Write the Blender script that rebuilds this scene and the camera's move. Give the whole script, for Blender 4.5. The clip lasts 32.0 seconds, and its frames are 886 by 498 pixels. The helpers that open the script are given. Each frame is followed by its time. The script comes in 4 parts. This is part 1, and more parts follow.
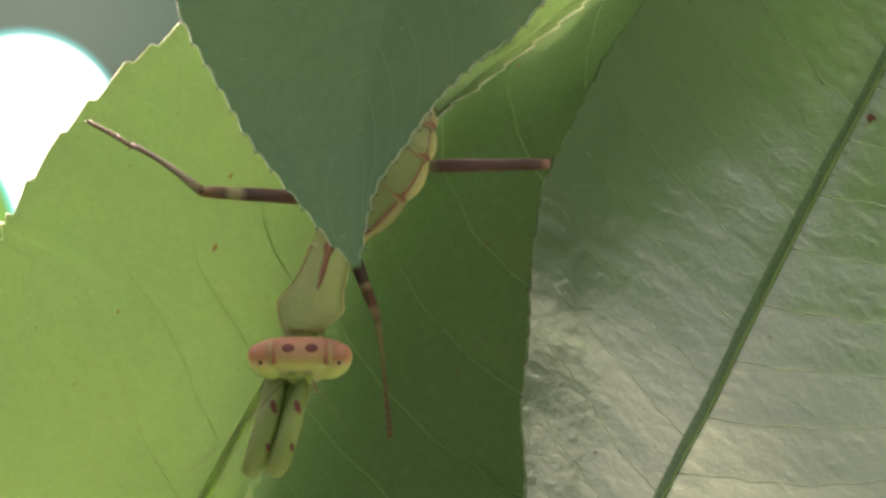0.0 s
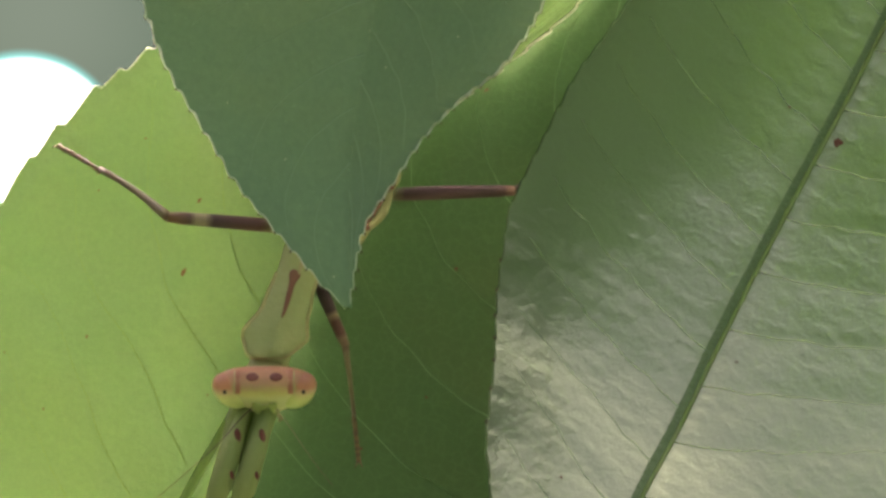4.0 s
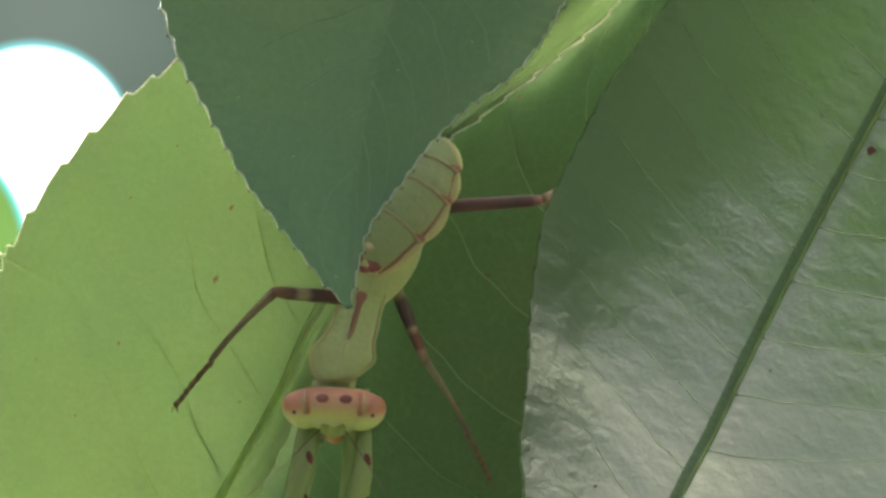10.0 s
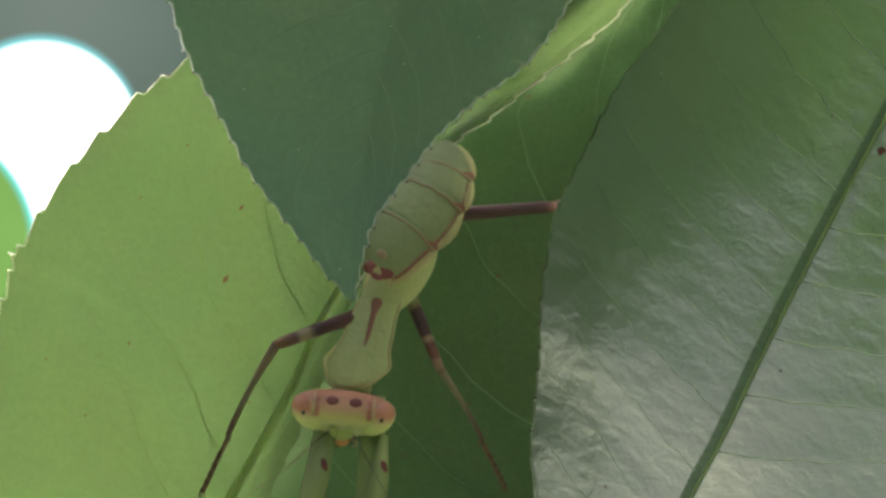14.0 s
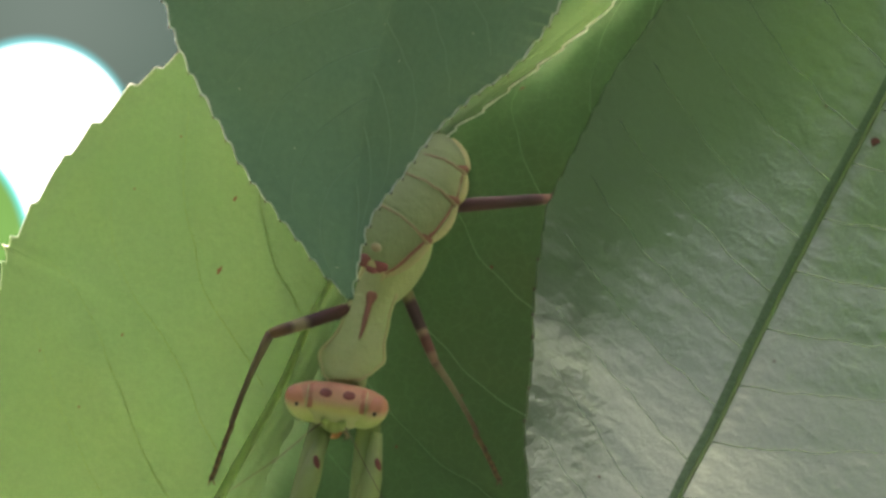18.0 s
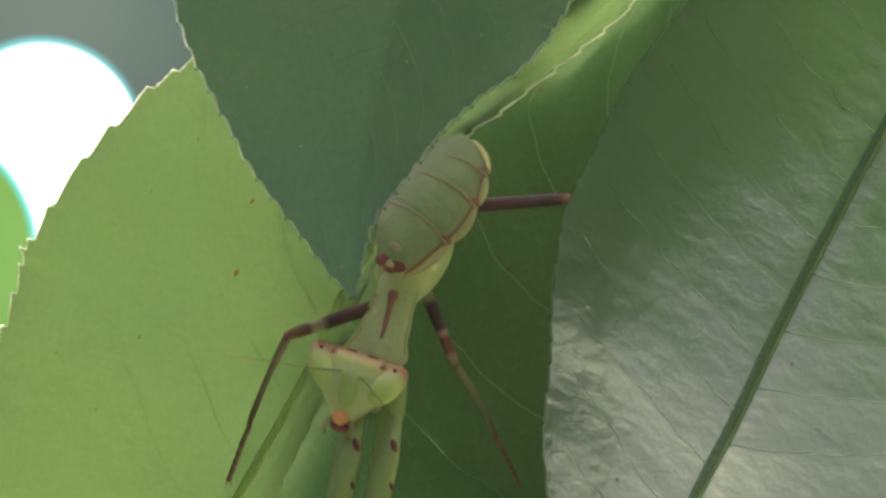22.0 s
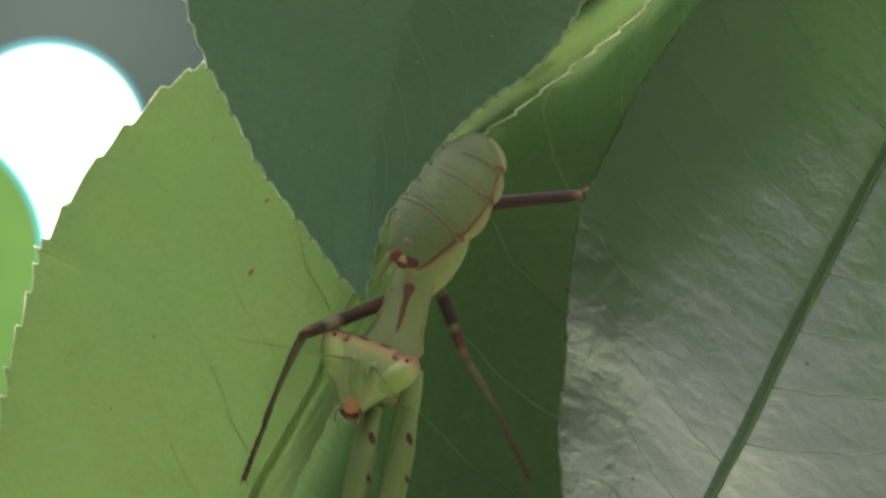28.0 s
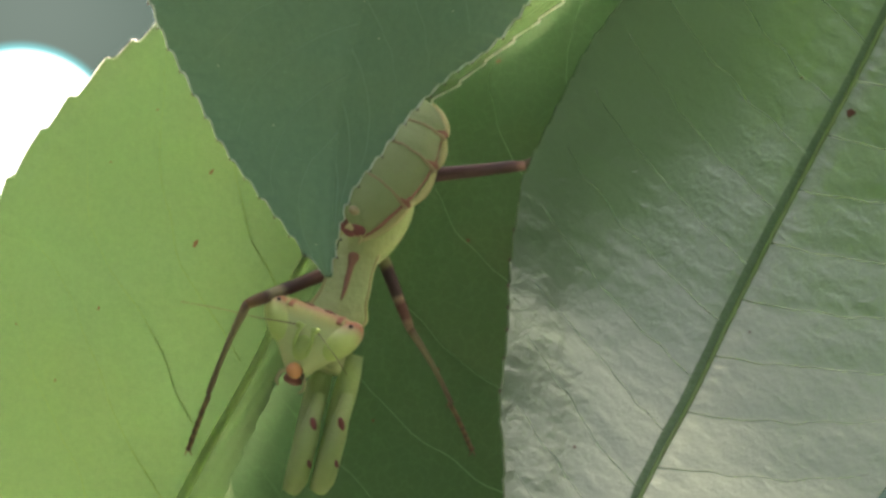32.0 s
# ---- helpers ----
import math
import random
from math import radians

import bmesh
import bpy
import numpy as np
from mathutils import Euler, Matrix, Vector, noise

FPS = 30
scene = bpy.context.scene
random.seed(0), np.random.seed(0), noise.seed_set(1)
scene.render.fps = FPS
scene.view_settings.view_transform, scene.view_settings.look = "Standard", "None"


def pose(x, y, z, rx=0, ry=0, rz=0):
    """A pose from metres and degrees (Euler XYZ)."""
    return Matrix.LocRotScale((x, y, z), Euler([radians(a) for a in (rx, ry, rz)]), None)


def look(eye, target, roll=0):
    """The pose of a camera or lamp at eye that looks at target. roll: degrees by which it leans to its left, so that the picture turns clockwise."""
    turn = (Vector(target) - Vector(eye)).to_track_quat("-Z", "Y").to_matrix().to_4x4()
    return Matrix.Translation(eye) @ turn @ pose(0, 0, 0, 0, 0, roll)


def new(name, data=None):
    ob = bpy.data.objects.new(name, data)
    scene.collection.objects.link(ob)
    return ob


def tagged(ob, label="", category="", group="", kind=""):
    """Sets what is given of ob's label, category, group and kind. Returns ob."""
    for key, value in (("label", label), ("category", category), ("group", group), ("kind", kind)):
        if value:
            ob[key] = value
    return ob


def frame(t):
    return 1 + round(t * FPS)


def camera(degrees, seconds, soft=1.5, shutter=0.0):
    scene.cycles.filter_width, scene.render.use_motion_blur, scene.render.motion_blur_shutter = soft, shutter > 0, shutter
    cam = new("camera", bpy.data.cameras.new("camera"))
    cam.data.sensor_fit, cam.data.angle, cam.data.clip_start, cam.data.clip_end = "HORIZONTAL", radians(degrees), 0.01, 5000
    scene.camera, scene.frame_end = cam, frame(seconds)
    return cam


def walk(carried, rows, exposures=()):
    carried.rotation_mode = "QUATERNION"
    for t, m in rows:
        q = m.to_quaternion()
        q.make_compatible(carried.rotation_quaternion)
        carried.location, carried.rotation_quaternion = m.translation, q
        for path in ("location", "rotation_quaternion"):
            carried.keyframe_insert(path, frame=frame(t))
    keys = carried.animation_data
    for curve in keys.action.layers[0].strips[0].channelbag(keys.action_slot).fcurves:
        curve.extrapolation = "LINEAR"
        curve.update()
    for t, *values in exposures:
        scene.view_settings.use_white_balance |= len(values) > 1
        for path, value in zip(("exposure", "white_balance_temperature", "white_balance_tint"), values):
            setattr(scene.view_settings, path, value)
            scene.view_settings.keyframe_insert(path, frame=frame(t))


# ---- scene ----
U = 0.05 / 1568            # unit of the plan: 0.0319 mm
REACH = 0.23               # from the lens to the plane y = 0
EYE_Z = 1.2
EXPOSURE = 3.87
cam = camera(math.degrees(2 * math.atan(0.025 / REACH)), 32.0, soft=3.0)

# slow drift of the carried camera: seconds, across, down (in plan units on y = 0)
DRIFT = ((0, -20, -14), (2, -22, -8), (4, -20, 27), (7, -30, 15), (9, -10, 10), (13, 15, -5), (16.5, 0, 0), (19, 0, 0),
         (23, 15, 0), (25, 8, 0), (28, 22, 2), (29.2, 36, -30), (30, 25, 0), (31, -15, 27), (32, -25, 12))
SEEN = [i * 0.5 for i in range(65) if not (4.5 < i * 0.5 < 6.5 or 14.5 < i * 0.5 < 16.5 or 25.5 < i * 0.5 < 27.5)]


def drift(t):
    ts = [r[0] for r in DRIFT]
    return float(np.interp(t, ts, [r[1] for r in DRIFT])), float(np.interp(t, ts, [r[2] for r in DRIFT]))


def aim(t):
    cx, cy = drift(t)
    return pose(0, -REACH, EYE_Z, 90 + math.degrees(cy * U / REACH), 0, math.degrees(cx * U / REACH))


walk(cam, [(t, aim(t)) for t in SEEN],
     exposures=[(t, EXPOSURE + e, k, 10) for t, e, k in (
         (0, 0.14, 7600), (3, 0.2, 7550), (4.5, 0.26, 7500), (6.5, 0.28, 6900), (9, 0.16, 6750), (13, -0.12, 6600), (17, -0.02, 6700), (20, 0.0, 6750), (22, 0.0, 6750), (23, -0.1, 6700), (24, -0.16, 6600), (27.5, -0.18, 6600), (28, -0.28, 6600), (28.5, -0.42, 6600),
         (29.1, -0.78, 6600), (29.6, -1.08, 6600), (29.9, -1.25, 6600), (30.2, -0.95, 6600), (30.6, -0.5, 6600), (31, -0.28, 6700), (32, 0.14, 6700))])


# ---- light ----
SUN_EL, SUN_AZ = 24.0, -8.0      # degrees; azimuth from +y towards +x
world = bpy.data.worlds.new("sky")
scene.world = world
world.use_nodes = True
wn = world.node_tree
sky = wn.nodes.new("ShaderNodeTexSky")
sky.sky_type, sky.sun_disc = "NISHITA", False
sky.sun_elevation, sky.sun_rotation = radians(SUN_EL), radians(SUN_AZ)
sky.air_density, sky.dust_density, sky.ozone_density = 0.1, 10.0, 0.0
wn.links.new(sky.outputs["Color"], wn.nodes["Background"].inputs["Color"])
wn.nodes["Background"].inputs["Strength"].default_value = 0.15
sun = new("sun", bpy.data.lights.new("sun", "SUN"))
sun.data.energy, sun.data.angle, sun.data.color = 0.46, radians(14), (1.0, 0.95, 0.86)
to_sun = Vector((math.sin(radians(SUN_AZ)) * math.cos(radians(SUN_EL)), math.cos(radians(SUN_AZ)) * math.cos(radians(SUN_EL)), math.sin(radians(SUN_EL))))
sun.matrix_basis = look((0, 0, 3), Vector((0, 0, 3)) - to_sun)


# ---- materials ----
class Nodes:
    """A short hand for node trees."""

    def __init__(self, name):
        self.mat = bpy.data.materials.new(name)
        self.mat.use_nodes = True
        self.tree = self.mat.node_tree
        self.tree.nodes.clear()
        self.out = self.tree.nodes.new("ShaderNodeOutputMaterial")

    def add(self, kind, **inputs):
        n = self.tree.nodes.new("ShaderNode" + kind)
        for key, value in inputs.items():
            self.put(n.inputs[key.replace("_", " ")], value)
        return n

    def put(self, socket, value):
        if isinstance(value, bpy.types.NodeSocket):
            self.tree.links.new(value, socket)
        else:
            socket.default_value = value

    def coord(self, which="Object"):
        return self.add("TexCoord").outputs[which]

    def noise(self, scale, detail=4, vector=None, rough=0.6):
        return self.add("TexNoise", Scale=scale, Detail=detail, Roughness=rough, Vector=vector or self.coord()).outputs["Fac"]

    def ramp(self, fac, stops, sharp=False):
        n = self.add("ValToRGB", Fac=fac)
        e = n.color_ramp.elements
        while len(e) < len(stops):
            e.new(0.5)
        for i, (pos, col) in enumerate(stops):
            e[i].position, e[i].color = pos, (*col, 1) if len(col) == 3 else col
        if sharp:
            n.color_ramp.interpolation = "B_SPLINE"
        return n.outputs["Color"]

    def value(self, fac, a, b):
        n = self.add("MapRange", Value=fac)
        n.inputs["To Min"].default_value, n.inputs["To Max"].default_value = a, b
        return n.outputs["Result"]

    def math(self, op, a, b=0.0):
        n = self.tree.nodes.new("ShaderNodeMath")
        n.operation = op
        self.put(n.inputs[0], a), self.put(n.inputs[1], b)
        return n.outputs[0]

    def mix(self, fac, a, b, mode="MIX"):
        n = self.tree.nodes.new("ShaderNodeMix")
        n.data_type, n.blend_type = "RGBA", mode
        self.put(n.inputs[0], fac)
        for socket, c in ((n.inputs[6], a), (n.inputs[7], b)):
            self.put(socket, c if isinstance(c, bpy.types.NodeSocket) else (*c, 1))
        return n.outputs[2]

    def bump(self, height, strength, distance, normal=None):
        n = self.add("Bump", Height=height, Strength=strength, Distance=distance)
        if normal:
            self.put(n.inputs["Normal"], normal)
        return n.outputs["Normal"]

    def done(self, shader):
        self.tree.links.new(shader, self.out.inputs["Surface"])
        return self.mat


def leaf_material(name, face, glow, through_share, rough, gloss, net=0.5, mottle=0.3, relief=0.34, crinkle=0.0):
    """A leaf blade: glossy upper skin, light passing through, a net of fine veins, blotches and specks."""
    m = Nodes(name)
    co = m.coord()
    cells = m.add("TexVoronoi", Scale=1500.0, Vector=m.add("VectorMath").outputs[0])
    warp = m.tree.nodes.new("ShaderNodeMix")
    warp.data_type = "VECTOR"
    warp.inputs[0].default_value = 0.0012
    m.put(warp.inputs[4], co), m.put(warp.inputs[5], m.add("TexNoise", Scale=700.0, Detail=2.0, Vector=co).outputs["Color"])
    cells.feature = "DISTANCE_TO_EDGE"
    m.put(cells.inputs["Vector"], warp.outputs[1])
    fine = m.add("TexVoronoi", Scale=3200.0, Vector=warp.outputs[1])
    fine.feature = "DISTANCE_TO_EDGE"
    line = m.ramp(cells.outputs["Distance"], [(0.0, (1, 1, 1)), (0.07, (0, 0, 0))])
    line2 = m.ramp(fine.outputs["Distance"], [(0.0, (1, 1, 1)), (0.12, (0, 0, 0))])
    patches = m.noise(110.0, 5, co)
    grain = m.noise(2600.0, 3, co)
    big = m.noise(75.0, 3, co)
    stipple = m.ramp(m.noise(5600.0, 1, co), [(0.66, (0, 0, 0)), (0.8, (1, 1, 1))])
    c = m.mix(m.value(patches, 0.0, 0.55), face, tuple(min(1, a * b) for a, b in zip(face, (1.45, 1.35, 1.3))))
    c = m.mix(m.value(grain, 0.0, 0.5), c, tuple(a * 0.55 for a in face))
    c = m.mix(m.math("MULTIPLY", line, 0.22 * net), c, (0.17, 0.28, 0.15))
    c = m.mix(m.math("MULTIPLY", stipple, 0.3 * net), c, tuple(a * 2.6 for a in face))
    g = m.mix(m.value(big, 0.0, 0.6), glow, tuple(min(1, a * b) for a, b in zip(glow, (1.3, 1.0, 0.7))))
    g = m.mix(m.value(patches, 0.0, mottle), g, tuple(a * b for a, b in zip(glow, (0.62, 0.8, 0.6))))
    g = m.mix(m.value(grain, 0.0, 0.5), g, tuple(a * 0.6 for a in glow))
    g = m.mix(m.math("MULTIPLY", line, 0.24 * net), g, tuple(a * 0.55 for a in glow))
    g = m.mix(m.math("MULTIPLY", line2, 0.26 * net), g, tuple(a * 0.6 for a in glow))
    h = m.math("ADD", m.math("MULTIPLY", line, -0.7), m.math("MULTIPLY", line2, -0.25))
    nor = m.bump(h, 0.06, 0.0001)
    nor = m.bump(grain, 0.4, 0.00006, nor)
    nor = m.bump(m.noise(420.0, 4, co), relief, 0.0002, nor)
    if crinkle:
        # raised fields between the finest veins, drawn out across the midrib
        lie = m.add("Mapping", Vector=warp.outputs[1])
        lie.vector_type = "TEXTURE"
        lie.inputs["Rotation"].default_value = (0, radians(38), 0)
        lie.inputs["Scale"].default_value = (1.0, 1.0, 0.5)
        field = m.add("TexVoronoi", Scale=620.0, Vector=lie.outputs[0])
        field.feature = "SMOOTH_F1"
        nor = m.bump(m.math("MULTIPLY", field.outputs["Distance"], -1.0), crinkle, 0.00022, nor)
        nor = m.bump(m.add("TexNoise", Scale=1700.0, Detail=5.0, Roughness=0.65, Vector=lie.outputs[0]).outputs["Fac"], crinkle, 0.0001, nor)
    skin = m.add("BsdfDiffuse", Color=c, Normal=nor)
    thru = m.add("BsdfTranslucent", Color=g, Normal=nor)
    under = m.add("MixShader", Fac=through_share)
    m.put(under.inputs[1], skin.outputs[0]), m.put(under.inputs[2], thru.outputs[0])
    wax = m.add("BsdfGlossy", Color=(0.9, 1.0, 0.7, 1), Normal=nor, Roughness=m.value(m.noise(300.0, 4, co), rough - 0.02, rough + 0.06))
    mirror = m.math("MULTIPLY", m.add("Fresnel", IOR=1.6, Normal=nor).outputs[0], gloss)
    mixed = m.add("MixShader", Fac=mirror)
    m.put(mixed.inputs[1], under.outputs[0]), m.put(mixed.inputs[2], wax.outputs[0])
    return m.done(mixed.outputs[0])


def soft_material(name, low, high, scale, rough=0.5, thru=0.0, glow=None, bump=0.3, gloss=0.4):
    """A plain organic surface with two-scale variation; thru lets some light pass."""
    m = Nodes(name)
    co = m.coord()
    n1, n2 = m.noise(scale, 4, co), m.noise(scale * 7, 3, co)
    c = m.mix(n1, low, high)
    c = m.mix(m.value(n2, 0.0, 0.35), c, tuple(a * 0.6 for a in low))
    nor = m.bump(n2, bump, 0.2 / scale)
    skin = m.add("BsdfPrincipled", Base_Color=c, Normal=nor)
    skin.inputs["Roughness"].default_value = rough
    skin.inputs["Specular IOR Level"].default_value = gloss
    if not thru:
        return m.done(skin.outputs[0])
    mixed = m.add("MixShader", Fac=thru)
    m.put(mixed.inputs[1], skin.outputs[0])
    m.put(mixed.inputs[2], m.add("BsdfTranslucent", Color=(*(glow or high), 1)).outputs[0])
    return m.done(mixed.outputs[0])


def banded_material(name, stops, thru=0.25, rough=0.45):
    """Insect skin whose colour runs along the part's length (its local x, 0 to 1 by its bounds)."""
    m = Nodes(name)
    co = m.coord("Generated")
    x = m.add("SeparateXYZ", Vector=co).outputs[0]
    n = m.noise(2500.0, 4)
    x = m.math("ADD", x, m.math("MULTIPLY", m.math("SUBTRACT", n, 0.5), 0.05))
    c = m.ramp(x, stops)
    c = m.mix(m.value(n, 0.0, 0.3), c, (0.05, 0.03, 0.02))
    skin = m.add("BsdfPrincipled", Base_Color=c, Normal=m.bump(n, 0.3, 0.00005))
    skin.inputs["Roughness"].default_value = rough
    mixed = m.add("MixShader", Fac=thru)
    m.put(mixed.inputs[1], skin.outputs[0])
    m.put(mixed.inputs[2], m.add("BsdfTranslucent", Color=c).outputs[0])
    return m.done(mixed.outputs[0])


def rising_material(name, stops, low, high, thru=0.3, rough=0.4, scale=1500.0, back=0.0):
    """Insect skin whose colour runs up the part's own z, from low to high metres."""
    m = Nodes(name)
    split = m.add("SeparateXYZ", Vector=m.coord())
    z = m.math("ADD", split.outputs[2], m.math("MULTIPLY", split.outputs[1], back))
    f = m.add("MapRange", Value=z)
    f.inputs["From Min"].default_value, f.inputs["From Max"].default_value = low, high
    n = m.noise(scale, 4)
    x = m.math("ADD", f.outputs[0], m.math("MULTIPLY", m.math("SUBTRACT", n, 0.5), 0.12))
    c = m.ramp(x, stops)
    c = m.mix(m.value(m.noise(scale * 5, 3), 0.0, 0.25), c, (0.2, 0.18, 0.06))
    skin = m.add("BsdfPrincipled", Base_Color=c, Normal=m.bump(m.noise(scale * 8, 2), 0.2, 0.00003))
    skin.inputs["Roughness"].default_value = rough
    mixed = m.add("MixShader", Fac=thru)
    m.put(mixed.inputs[1], skin.outputs[0])
    m.put(mixed.inputs[2], m.add("BsdfTranslucent", Color=c).outputs[0])
    return m.done(mixed.outputs[0])


LEAF = leaf_material("mature_leaf", (0.026, 0.068, 0.055), (0.40, 0.64, 0.36), 0.28, 0.17, 2.8)
TEAL = leaf_material("blue_green_leaf", (0.20, 0.315, 0.265), (0.34, 0.50, 0.38), 0.15, 0.34, 1.0, net=0.5)
# dim blade for the back leaf: its shade is partly set in the colour
SHADED = leaf_material("shaded_leaf", (0.030, 0.066, 0.031), (0.22, 0.38, 0.09), 0.08, 0.3, 1.3, net=0.5)
GLOSSY = leaf_material("glossy_leaf", (0.009, 0.023, 0.018), (0.38, 0.62, 0.11), 0.18, 0.305, 5.6, net=0.6, relief=0.1, crinkle=0.32)
YOUNG = leaf_material("young_leaf", (0.055, 0.11, 0.06), (0.37, 0.48, 0.31), 0.46, 0.2, 1.2, net=0.6, mottle=0.4)
DULL = soft_material("vein_underside", (0.05, 0.09, 0.03), (0.08, 0.12, 0.045), 400.0, 0.6, 0.5, (0.3, 0.38, 0.16), gloss=0.2)
NETTED = soft_material("dull_vein", (0.07, 0.13, 0.06), (0.11, 0.17, 0.09), 400.0, 0.5, 0.25, (0.4, 0.55, 0.3))
MATTE = soft_material("dull_midrib", (0.13, 0.20, 0.095), (0.16, 0.23, 0.12), 500.0, 0.55, 0.1, (0.34, 0.56, 0.16), gloss=0.3)
VEIN = soft_material("vein", (0.10, 0.18, 0.10), (0.17, 0.26, 0.15), 400.0, 0.4, 0.25, (0.4, 0.6, 0.35))
SHEEN = leaf_material("glossy_vein", (0.035, 0.08, 0.05), (0.45, 0.65, 0.36), 0.09, 0.2, 5.0)
FAINT = soft_material("faint_vein", (0.27, 0.39, 0.33), (0.31, 0.43, 0.37), 400.0, 0.4, 0.2, (0.3, 0.5, 0.35))
RIB = soft_material("midrib", (0.12, 0.22, 0.08), (0.22, 0.34, 0.14), 300.0, 0.4, 0.5, (0.75, 0.85, 0.4))
# near-white rim: brightness from light behind the edge, put into its colour
BRIGHT_RIM = soft_material("bright_rim", (0.74, 0.76, 0.76), (0.84, 0.86, 0.86), 900.0, 0.4, 0.5, (0.86, 0.88, 0.88))
RIM = soft_material("leaf_rim", (0.68, 0.66, 0.58), (0.82, 0.81, 0.75), 900.0, 0.45, 0.5, (0.85, 0.83, 0.74))
GLAND = soft_material("gland", (0.03, 0.02, 0.012), (0.08, 0.04, 0.02), 3000.0, 0.5)
RUST = soft_material("rust_spot", (0.10, 0.035, 0.02), (0.22, 0.08, 0.05), 1500.0, 0.6)
YOUNG_RIB = soft_material("young_midrib", (0.28, 0.37, 0.17), (0.36, 0.45, 0.22), 300.0, 0.5, 0.6, (0.72, 0.82, 0.5))
EDGE = soft_material("leaf_edge", (0.07, 0.12, 0.05), (0.12, 0.18, 0.08), 900.0, 0.7, gloss=0.2)
BARK = soft_material("bark", (0.09, 0.07, 0.045), (0.17, 0.14, 0.09), 120.0, 0.85)
EARTH = soft_material("earth", (0.03, 0.045, 0.02), (0.09, 0.10, 0.05), 2.5, 0.95)
HEDGE = soft_material("hedge", (0.004, 0.010, 0.006), (0.013, 0.025, 0.014), 9.0, 0.95, gloss=0.1)
BODY = soft_material("mantis_skin", (0.47, 0.49, 0.28), (0.55, 0.56, 0.35), 420.0, 0.42, 0.3, (0.5, 0.62, 0.24))
LIMB = soft_material("foreleg_skin", (0.33, 0.39, 0.19), (0.42, 0.46, 0.26), 420.0, 0.45, 0.3, (0.5, 0.62, 0.24))
BACK = soft_material("mantis_back", (0.24, 0.28, 0.165), (0.33, 0.355, 0.235), 300.0, 0.45, 0.3, (0.4, 0.5, 0.25))
CREAM = soft_material("cream_edge", (0.44, 0.40, 0.22), (0.6, 0.54, 0.34), 900.0, 0.45, 0.3, (0.7, 0.62, 0.36))
RUSSET = soft_material("russet_mark", (0.24, 0.085, 0.085), (0.36, 0.17, 0.14), 1200.0, 0.45, 0.2, (0.4, 0.2, 0.15))
FLUSH = soft_material("rose_band", (0.46, 0.15, 0.13), (0.6, 0.28, 0.22), 1200.0, 0.45, 0.2, (0.5, 0.25, 0.2))
ROSE = soft_material("rose_seam", (0.32, 0.27, 0.18), (0.40, 0.33, 0.23), 1200.0, 0.45, 0.2, (0.4, 0.2, 0.15))
MAROON = soft_material("maroon_mark", (0.13, 0.03, 0.04), (0.26, 0.07, 0.075), 1200.0, 0.45)
ORANGE = soft_material("orange_lip", (0.82, 0.34, 0.19), (0.92, 0.50, 0.32), 1500.0, 0.4, 0.3, (0.9, 0.4, 0.1))
PALE = soft_material("pale_face", (0.42, 0.50, 0.20), (0.55, 0.62, 0.32), 1500.0, 0.4, 0.35, (0.7, 0.8, 0.3))
DARK = soft_material("dark_mark", (0.02, 0.008, 0.01), (0.05, 0.02, 0.02), 2000.0, 0.35)
plum, umber, buff = (0.058, 0.022, 0.042), (0.11, 0.05, 0.058), (0.32, 0.25, 0.19)
FEMUR = banded_material("banded_thigh", [(0.0, (0.30, 0.36, 0.14)), (0.30, (0.12, 0.04, 0.045)), (0.66, plum), (0.72, buff), (0.79, buff), (0.84, umber), (1.0, (0.22, 0.11, 0.06))])
FEMUR3 = banded_material("maroon_thigh", [(0.0, (0.30, 0.36, 0.14)), (0.25, (0.06, 0.02, 0.036)), (0.50, (0.075, 0.026, 0.04)), (0.62, (0.07, 0.024, 0.036)), (0.76, (0.055, 0.02, 0.032)), (0.84, (0.04, 0.014, 0.024)), (0.93, (0.06, 0.02, 0.03)), (1.0, (0.2, 0.09, 0.08))], thru=0.08, rough=0.6)
FEMUR2 = banded_material("banded_thigh_short", [(0.0, (0.32, 0.38, 0.15)), (0.18, (0.2, 0.16, 0.09)), (0.24, plum), (0.55, plum), (0.60, (0.34, 0.22, 0.18)), (0.68, (0.14, 0.045, 0.055)), (0.84, (0.17, 0.06, 0.065)), (0.9, (0.3, 0.18, 0.15)), (1.0, (0.24, 0.13, 0.11))])
TIBIA = banded_material("shin", [(0.0, (0.18, 0.10, 0.085)), (0.08, (0.22, 0.165, 0.12)), (0.5, (0.2, 0.155, 0.11)), (0.9, (0.14, 0.085, 0.07)), (1.0, (0.12, 0.06, 0.055))])
TARSUS = banded_material("foot", [(0.0, (0.13, 0.07, 0.05)), (0.5, (0.2, 0.11, 0.07)), (1.0, (0.08, 0.03, 0.03))])
EYE = rising_material("eye", [(0.0, (0.56, 0.68, 0.27)), (0.46, (0.76, 0.80, 0.40)), (0.6, (0.76, 0.70, 0.38)), (0.70, (0.74, 0.50, 0.36)), (0.82, (0.68, 0.28, 0.22)), (1.0, (0.6, 0.24, 0.2))], -0.0014, 0.0014, 0.25, 0.3, back=0.8)
HEAD = rising_material("head_skin", [(0.0, (0.64, 0.67, 0.42)), (0.58, (0.70, 0.73, 0.44)), (0.72, (0.70, 0.64, 0.30)), (0.84, (0.68, 0.39, 0.29)), (1.0, (0.60, 0.25, 0.21))], -0.0034, 0.0016, 0.3, 0.4, back=0.8)


